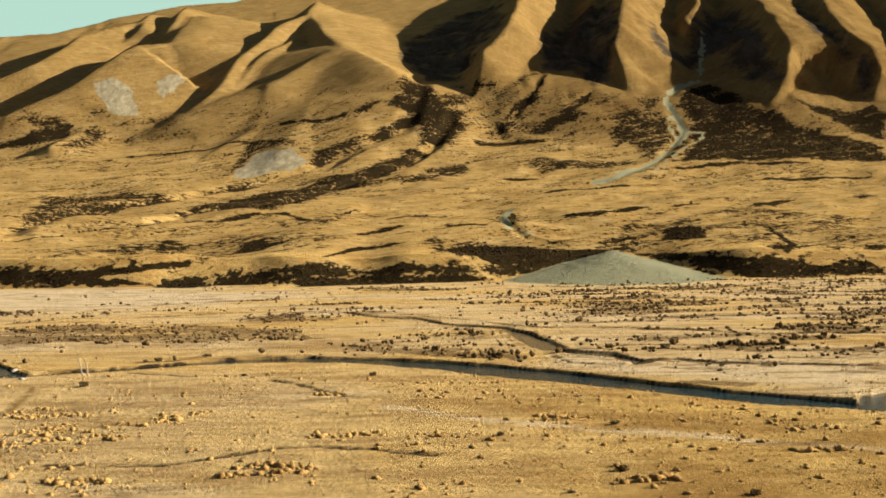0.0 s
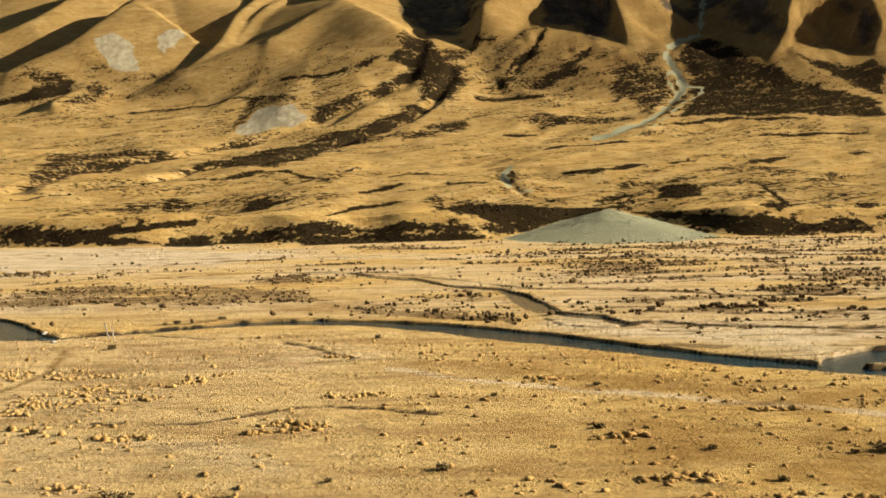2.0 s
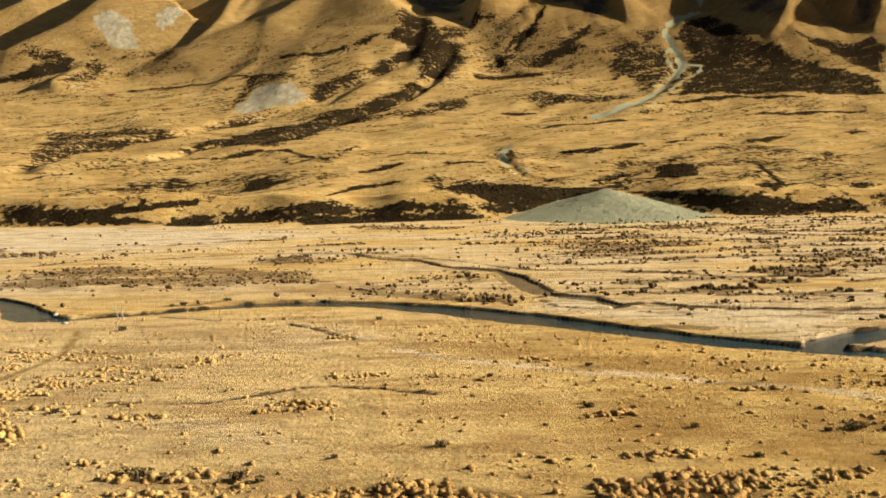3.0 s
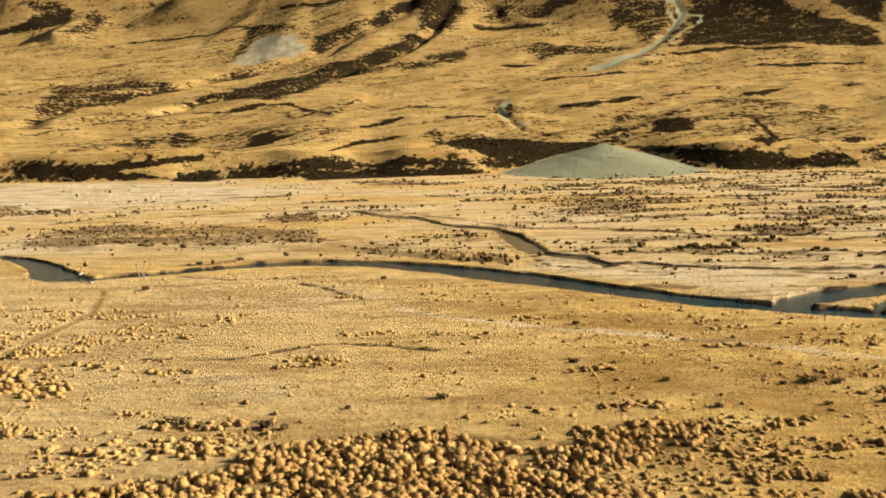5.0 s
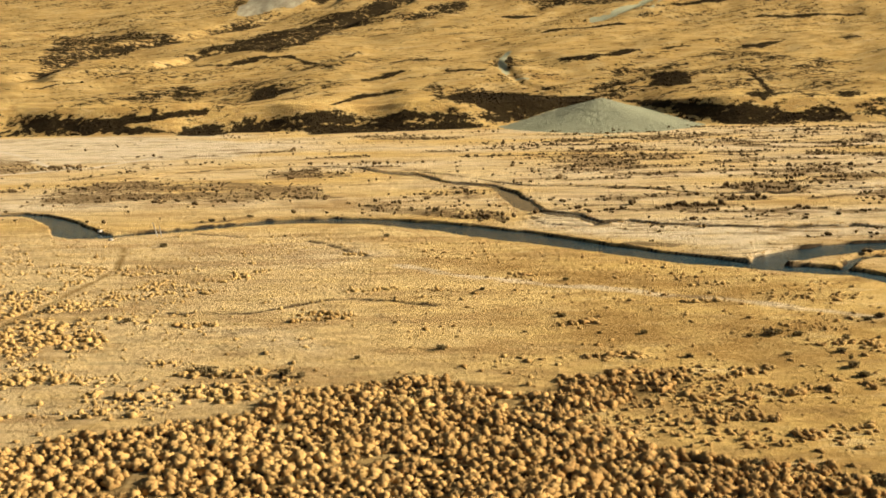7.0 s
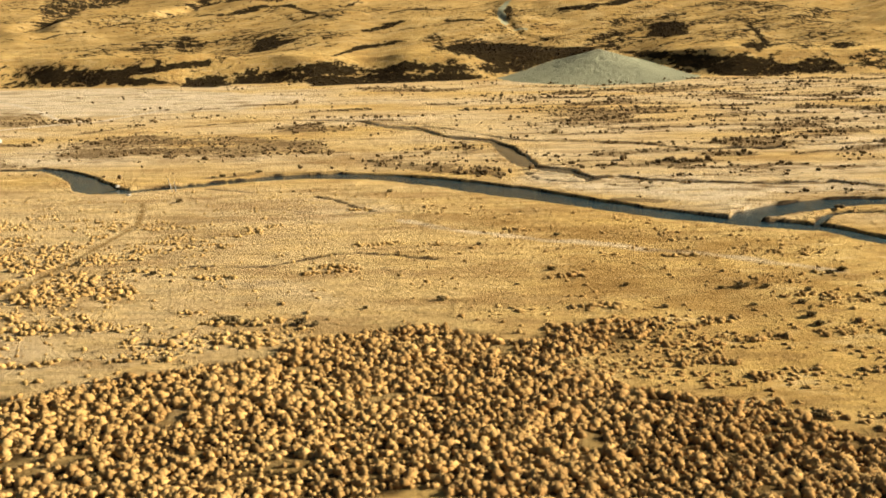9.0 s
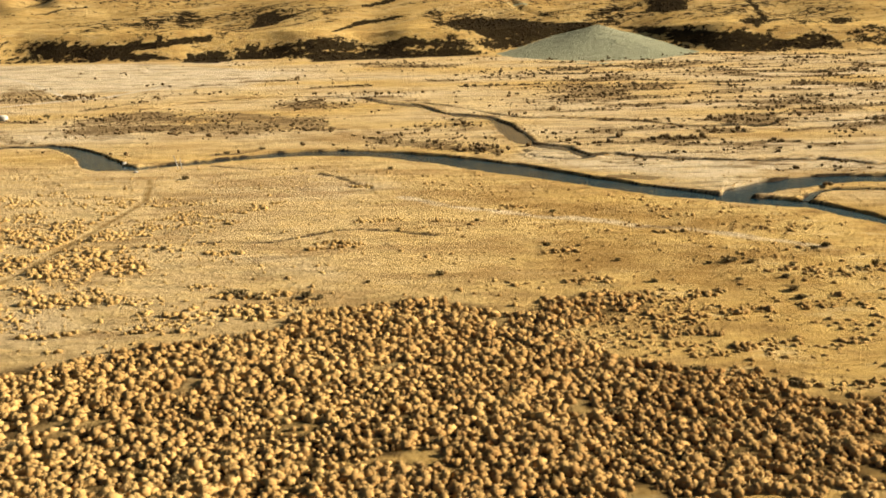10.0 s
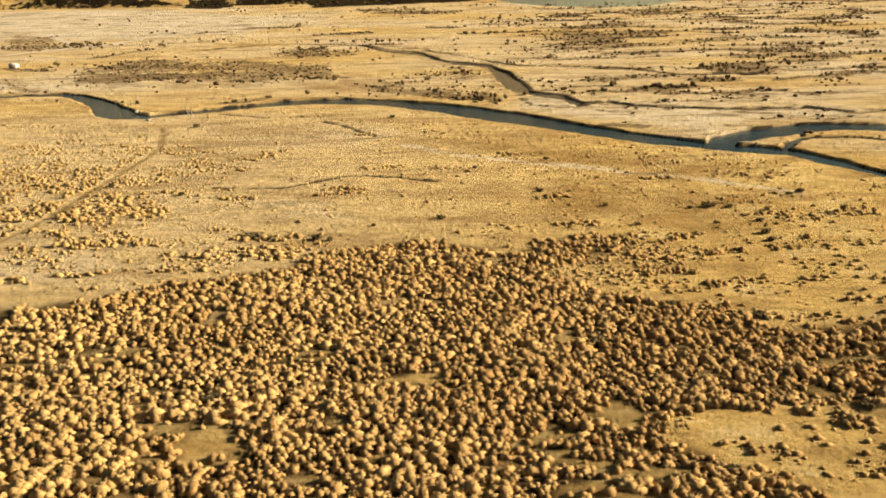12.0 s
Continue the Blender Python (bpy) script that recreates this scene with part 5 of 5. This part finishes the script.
field("tussock_field", NEAR_SHAPES, spots, (0.46 + 0.52 * RNG.rand(len(spots)) ** 1.6) * (1 + 0.30 * value_noise(spots[:, 0] * 0.6, spots[:, 1], 5, 82)), 1.40, TUSSOCK,
      "dense field of rounded golden tussock grass", "tussock grass", 0.06, 0.85)
spots = scatter(-150, 130, 4, 235, 1.1, loose_chance, 1.5)
grouped = areas(spots[:, 0], spots[:, 1], LOOSE_TUSSOCK + DENSE_TUSSOCK, 6)
single = np.nonzero((grouped < 0.02) & (np.abs(spots[:, 0]) < 0.5 * (spots[:, 1] + 110)))[0]
single = single[np.argsort(spots[single, 1])][:260]
SINGLE_SPOTS = spots[single]
spots = np.delete(spots, single, 0)
strung = string_chance(spots[:, 0], spots[:, 1])
field("scattered_tussock", FAR_SHAPES, spots, (0.24 + 0.46 * RNG.rand(len(spots)) ** 1.5) * (1 + (0.6 - 0.4 * smooth(110, 160, spots[:, 1])) * np.maximum(strung, in_area(spots[:, 0], spots[:, 1], DENSE_TUSSOCK[1], 4))), 1.25, PALE_TUSSOCK,
      "loose golden tussock clumps on short dry grass", "tussock grass", 0.06, 0.85)


def tuft_chance(x, y):
    rows = 0.06 + 0.75 * smooth(-0.05, 0.42, value_noise(x * 0.3, y, 2.6, 77)) * smooth(-0.6, 0.1, value_noise(x * 0.6, y, 18, 38))
    return rows * (1 - in_area(x, y, DENSE_TUSSOCK[0], 2)) * off_water(x, y) * (np.abs(x) < 0.5 * (y + 110))


spots = scatter(-170, 170, 2, 250, 1.9, tuft_chance, 1.8)
field("low_grass_tufts", [tussock_shape(12, 4, 30 + s) for s in range(3)], spots, 0.14 + 0.30 * RNG.rand(len(spots)) ** 2.2, 1.10, PALE_TUSSOCK,
      "small dry grass tufts in the turf", "grass", 0.02)


def flats_scrub_chance(x, y):
    wx, wy = x + 6 * value_noise(x, y, 16, 21), y + 7 * value_noise(x * 0.6, y, 14, 23)
    strings = smooth(-0.05, 0.4, value_noise(x * 0.3, y, 7, 41)) * (0.25 + 0.75 * smooth(-0.2, 0.3, value_noise(x, y, 3.5, 89)))
    inside = areas(wx, wy, SCRUB_FLATS, 9) * (0.30 + 0.45 * strings)
    right = smooth(20, 80, x) * smooth(215, 280, y) * 1.0 * strings * smooth(-0.6, 0.1, value_noise(x * 0.5, y, 30, 42))
    for strip in BRUSH_STRIPS:
        idx, d, half, _ = near_line(x + 5 * value_noise(x, y, 14, 67), y + 3 * value_noise(x * 0.5, y, 9, 68), strip, 24)
        inside[idx] = np.maximum(inside[idx], 0.62 * (1 - smooth(0.5 * half, 1.3 * half + 1, d)) * (0.35 + 0.65 * smooth(-0.3, 0.3, value_noise(x[idx] * 0.6, y[idx], 5, 69))))
    stray = 0.004 + 0.14 * smooth(0.2, 0.8, value_noise(x * 0.4, y, 12, 43))
    beyond = smooth(4, 10, y - np.interp(x, [-240, -110, -50, 10, 85, 140], [290, 255, 262, 240, 185, 150]))
    bare = 1 - 0.9 * in_area(x, y, PALE_FLATS[0], 10)
    bare *= 1 - smooth(1.0, 2.5, talus(x, y)) * (np.abs(x - 124) < 110)
    return np.maximum(np.maximum(inside, right), stray) * beyond * bare * off_water(x, y) * (np.abs(x) < 0.52 * (y + 110))


spots = scatter(-380, 380, 150, 655, 2.3, flats_scrub_chance, 1.6)
sizes = (0.50 + 0.95 * RNG.rand(len(spots)) ** 2.0) * (0.7 + 0.5 * smooth(-0.3, 0.6, value_noise(spots[:, 0] * 0.4, spots[:, 1], 8, 88)))
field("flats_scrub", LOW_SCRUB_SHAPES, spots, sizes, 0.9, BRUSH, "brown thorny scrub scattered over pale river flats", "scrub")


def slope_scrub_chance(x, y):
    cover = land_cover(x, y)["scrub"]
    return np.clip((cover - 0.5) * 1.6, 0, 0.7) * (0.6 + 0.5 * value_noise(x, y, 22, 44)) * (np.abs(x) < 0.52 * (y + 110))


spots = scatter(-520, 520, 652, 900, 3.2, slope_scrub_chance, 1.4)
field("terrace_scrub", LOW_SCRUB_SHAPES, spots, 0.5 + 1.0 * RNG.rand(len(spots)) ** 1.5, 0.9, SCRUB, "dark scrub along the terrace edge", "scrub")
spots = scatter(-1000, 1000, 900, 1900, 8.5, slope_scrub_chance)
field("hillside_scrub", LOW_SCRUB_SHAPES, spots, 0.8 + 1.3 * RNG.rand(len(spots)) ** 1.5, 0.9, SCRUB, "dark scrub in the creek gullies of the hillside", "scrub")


def bank_chance(x, y):
    ok = np.zeros(len(x))
    for line, gap in ((RIVER, 1.2), (BRANCH, 1.1), (THREAD, 0.9), (CREEK, 0.9), (RILL, 0.8)):
        idx, d, half, _ = near_line(x, y, line, 16)
        ok[idx] = np.maximum(ok[idx], ((d > half + gap - 0.2) & (d < half + gap + 2.0)) * 0.6)
    for line, gap in ((RIVER, 0.9), (BRANCH, 0.8), (THREAD, 0.6), (CREEK, 0.6), (RILL, 0.5)):
        idx, d, half, _ = near_line(x, y, line, 16)
        ok[idx] *= d > half + gap
    return ok * (np.abs(x) < 0.5 * (y + 115))


spots = scatter(-240, 240, 100, 440, 1.1, bank_chance)
field("bank_grass", [tussock_shape(12, 4, 50 + s) for s in range(3)], spots, 0.15 + 0.35 * RNG.rand(len(spots)) ** 1.5, 0.9, PALE_TUSSOCK, "pale overhanging grass fringe on the river banks", "grass")


# ---- single plants and things ----
def part(name, verts, faces, material, parent, label="", tip=None):
    ob = mesh_object(name, verts, faces, material, parent=parent)
    if tip is not None:
        store(ob, "tip", tip)
        store(ob, "clump", np.full(len(verts), 0.5))
    return tagged(ob, label)


def tube(points, radii, sides=6):
    """A tapered tube along points, as corners and quads."""
    v, f = [], []
    for k, (p, r) in enumerate(zip(points, radii)):
        d = Vector(points[min(k + 1, len(points) - 1)]) - Vector(points[max(k - 1, 0)])
        side = d.orthogonal().normalized()
        up = d.cross(side).normalized()
        for s in range(sides):
            a = 2 * math.pi * s / sides
            v.append(tuple(Vector(p) + r * (side * math.cos(a) + up * math.sin(a))))
    for k in range(len(points) - 1):
        for s in range(sides):
            a, b = k * sides + s, k * sides + (s + 1) % sides
            f.append((a, b, b + sides, a + sides))
    return v, f


def shrub(name, seed, wide, tall, stems, leaves, label, category="shrub", trunk=0.0):
    """A woody shrub: bent stems and a ragged crown of small leaf sprays with gaps."""
    r = random.Random(seed)
    root = tagged(new(name), label, category)
    tips = []
    for k in range(stems):
        a = 2 * math.pi * (k + r.random()) / stems
        reach = wide * (0.35 + 0.6 * r.random())
        top = tall * (0.55 + 0.45 * r.random())
        pts = [(0.1 * math.cos(a), 0.1 * math.sin(a), -0.1), (0.12 * reach * math.cos(a), 0.12 * reach * math.sin(a), trunk + 0.25 * (top - trunk)),
               (0.5 * reach * math.cos(a), 0.5 * reach * math.sin(a), trunk + 0.65 * (top - trunk)), (reach * math.cos(a), reach * math.sin(a), top)]
        v, f = tube(pts, [0.07, 0.055, 0.035, 0.012], 5)
        part("stem", v, f, BARK, root)
        tips += [Vector(pts[2]), Vector(pts[3]), (Vector(pts[2]) + Vector(pts[3])) / 2]
    v, f, tip = [], [], []
    for k in range(leaves):
        c = r.choice(tips) + Vector((r.gauss(0, 0.22 * wide), r.gauss(0, 0.22 * wide), r.gauss(0, 0.14 * tall)))
        c.z = max(c.z, 0.08 + trunk * 0.6)
        s = 0.10 + 0.14 * r.random()
        turn = Euler((r.random() * 6.3, r.random() * 6.3, r.random() * 6.3)).to_matrix()
        i = len(v)
        for q in ((-s, -s * 0.5, 0), (s, -s * 0.6, 0.2 * s), (0, s, -0.2 * s), (0.1 * s, 0, 0.9 * s)):
            v.append(tuple(c + turn @ Vector(q)))
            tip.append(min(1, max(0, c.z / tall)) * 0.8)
        f += [(i, i + 1, i + 2), (i, i + 1, i + 3), (i + 1, i + 2, i + 3), (i + 2, i, i + 3)]
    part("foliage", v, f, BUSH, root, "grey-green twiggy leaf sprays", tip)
    return root


def stand(ob, places, group):
    """Sets a thing at the first place and copies of it at the others: x, y, size."""
    for k, (x, y, size) in enumerate(places):
        z = float(land_height(np.array([x]), np.array([y]))[0])
        m = pose(x, y, z - 0.05, 0, 0, 137.5 * k)
        one = ob if k == 0 else copy_thing(ob, m)
        one.matrix_basis = m
        one.scale = (size * 0.75, size * 0.75, size * 0.62)
        tagged(one, group=group)


low = shrub("shrub", 1, 1.0, 1.1, 9, 210, "low dark thorny shrub on short golden grass")
stand(low, LOW_SHRUBS, "shrubs on the plain")
broad = shrub("shrub", 2, 1.7, 1.25, 12, 330, "broad sprawling dark green shrub on golden grass")
stand(broad, BROAD_SHRUBS, "shrubs on the plain")
tall = shrub("small_tree", 3, 0.9, 2.6, 6, 240, "small upright grey-green tree standing alone in grass", "tree", 0.6)
stand(tall, SMALL_TREES, "small trees on the plain")

# shrubs on the flats that stand clear of the scrub
flat_low = shrub("shrub", 5, 1.0, 1.3, 8, 150, "brown thorny shrub on the pale river flats")
gx = scatter(-300, 300, 200, 640, 9.0, lambda x, y: np.clip(flats_scrub_chance(x, y) * 1.3, 0, 0.5))
gx = gx[np.argsort(RNG.rand(len(gx)))][:230]
stand(flat_low, [(x, y, 0.45 + 0.55 * RNG.rand()) for x, y, _ in gx], "shrubs on the river flats")

# tussocks standing singly in the open
forms = []
for s in range(4):
    v, f, tip = tussock_shape(90, 7, 80 + s, 1 + s % 3)
    ob = mesh_object("tussock", v, f, PALE_TUSSOCK)
    store(ob, "tip", tip)
    store(ob, "clump", np.full(len(v), 0.2 * s))
    ball = v + np.array([0, 0, 0.15])
    ob.data.normals_split_custom_set_from_vertices(ball / np.linalg.norm(ball, axis=1)[:, None])
    forms.append(tagged(ob, "single golden tussock clump on short dry grass", "tussock grass", "single tussocks"))
for k, (x, y, z) in enumerate(SINGLE_SPOTS):
    size = 0.28 + 0.55 * RNG.rand() ** 1.8
    m = pose(x, y, z - 0.04, 0, 0, 360 * RNG.rand())
    one = forms[k] if k < 4 else copy_thing(forms[k % 4], m)
    one.matrix_basis = m
    one.scale = (size * (0.85 + 0.4 * RNG.rand()), size, size * 0.95)


def pole(x, y, height, lean, label):
    z = float(land_height(np.array([x]), np.array([y]))[0])
    pts = [(0, 0, -0.4), (0.02, 0, height * 0.35), (-0.03, 0.02, height * 0.7), (0.02, 0.0, height)]
    v, f = tube(pts, [0.16, 0.14, 0.12, 0.09], 8)
    v, f = np.array(v), list(f)
    ob = mesh_object("pole", v, f, WOOD)
    ob.matrix_basis = pose(x, y, z, 0, lean, 0)
    return tagged(ob, label, "pole", "poles by the river")


pole(-86.6, 236.0, 4.6, -14, "bare pale timber pole leaning over the river bank")
pole(-85.2, 235.4, 3.6, -6, "shorter pale timber pole beside the river")


def boulder(x, y, size, seed, label):
    bm = bmesh.new()
    bmesh.ops.create_icosphere(bm, subdivisions=3, radius=1)
    for q in bm.verts:
        k = 1 + 0.28 * noise.noise(q.co * 1.3 + Vector((seed, 0, 0))) + 0.10 * noise.noise(q.co * 3.7 + Vector((0, seed, 0)))
        q.co = Vector((q.co.x * k * 1.3, q.co.y * k, max(q.co.z, -0.35) * k * 0.75))
    me = bpy.data.meshes.new("boulder")
    bm.to_mesh(me)
    bm.free()
    me.materials.append(ROCK)
    ob = new("boulder", me)
    z = float(land_height(np.array([x]), np.array([y]))[0])
    ob.matrix_basis = pose(x, y, z + 0.15 * size, 0, 0, 40 * seed)
    ob.scale = (size, size, size)
    return tagged(ob, label, "rock", "boulders")


boulder(-99.0, 230.6, 0.6, 1, "pale boulder at the edge of the river")
# boulder shape added in place of a pale sandbar spit
boulder(-107.8, 246.8, 0.8, 2, "pale mound standing in for a sandbar on the outer river bank")


def hut(x, y, turn):
    """A small pale hut with a low gabled roof, a door and a window."""
    root = tagged(new("hut"), "small whitewashed hut with a pale roof beside the track", "hut")
    w, d, h, g, t = 1.9, 1.3, 1.7, 0.6, 0.12

    def box(a, b):
        (x0, y0, z0), (x1, y1, z1) = a, b
        v = [(x0, y0, z0), (x1, y0, z0), (x1, y1, z0), (x0, y1, z0), (x0, y0, z1), (x1, y0, z1), (x1, y1, z1), (x0, y1, z1)]
        return v, [(0, 3, 2, 1), (4, 5, 6, 7), (0, 1, 5, 4), (1, 2, 6, 5), (2, 3, 7, 6), (3, 0, 4, 7)]

    for a, b in (((-w, -d, -0.2), (w, -d + t, h)), ((-w, d - t, -0.2), (w, d, h)), ((-w, -d + t, -0.2), (-w + t, d - t, h)), ((w - t, -d + t, -0.2), (w, d - t, h))):
        part("wall", *box(a, b), PAINT, root)
    for s in (-1, 1):
        v = [(-w - 0.2, s * (d + 0.25), h - 0.05), (w + 0.2, s * (d + 0.25), h - 0.05), (w + 0.2, 0, h + g), (-w - 0.2, 0, h + g)]
        v += [(a, b, c + 0.08) for a, b, c in v]
        part("roof_slope", v, [(0, 3, 2, 1), (4, 5, 6, 7), (0, 1, 5, 4), (1, 2, 6, 5), (2, 3, 7, 6), (3, 0, 4, 7)], PAINT, root)
    for s in (-1, 1):
        x0 = s * (w - 0.06)
        v = [(x0 - 0.05, -d, h), (x0 - 0.05, d, h), (x0 - 0.05, 0, h + g - 0.04), (x0 + 0.05, -d, h), (x0 + 0.05, d, h), (x0 + 0.05, 0, h + g - 0.04)]
        part("gable", v, [(0, 1, 2), (5, 4, 3), (0, 3, 4), (0, 4, 1), (1, 4, 5), (1, 5, 2), (2, 5, 3), (2, 3, 0)], PAINT, root)
    part("door", *box((-0.4, -d - 0.03, 0.0), (0.4, -d, 1.6)), WOOD, root, "weathered timber door")
    z = float(land_height(np.array([x]), np.array([y]))[0])
    root.matrix_basis = pose(x, y, z, 0, 0, turn)


hut(HUT[0], HUT[1], -18)
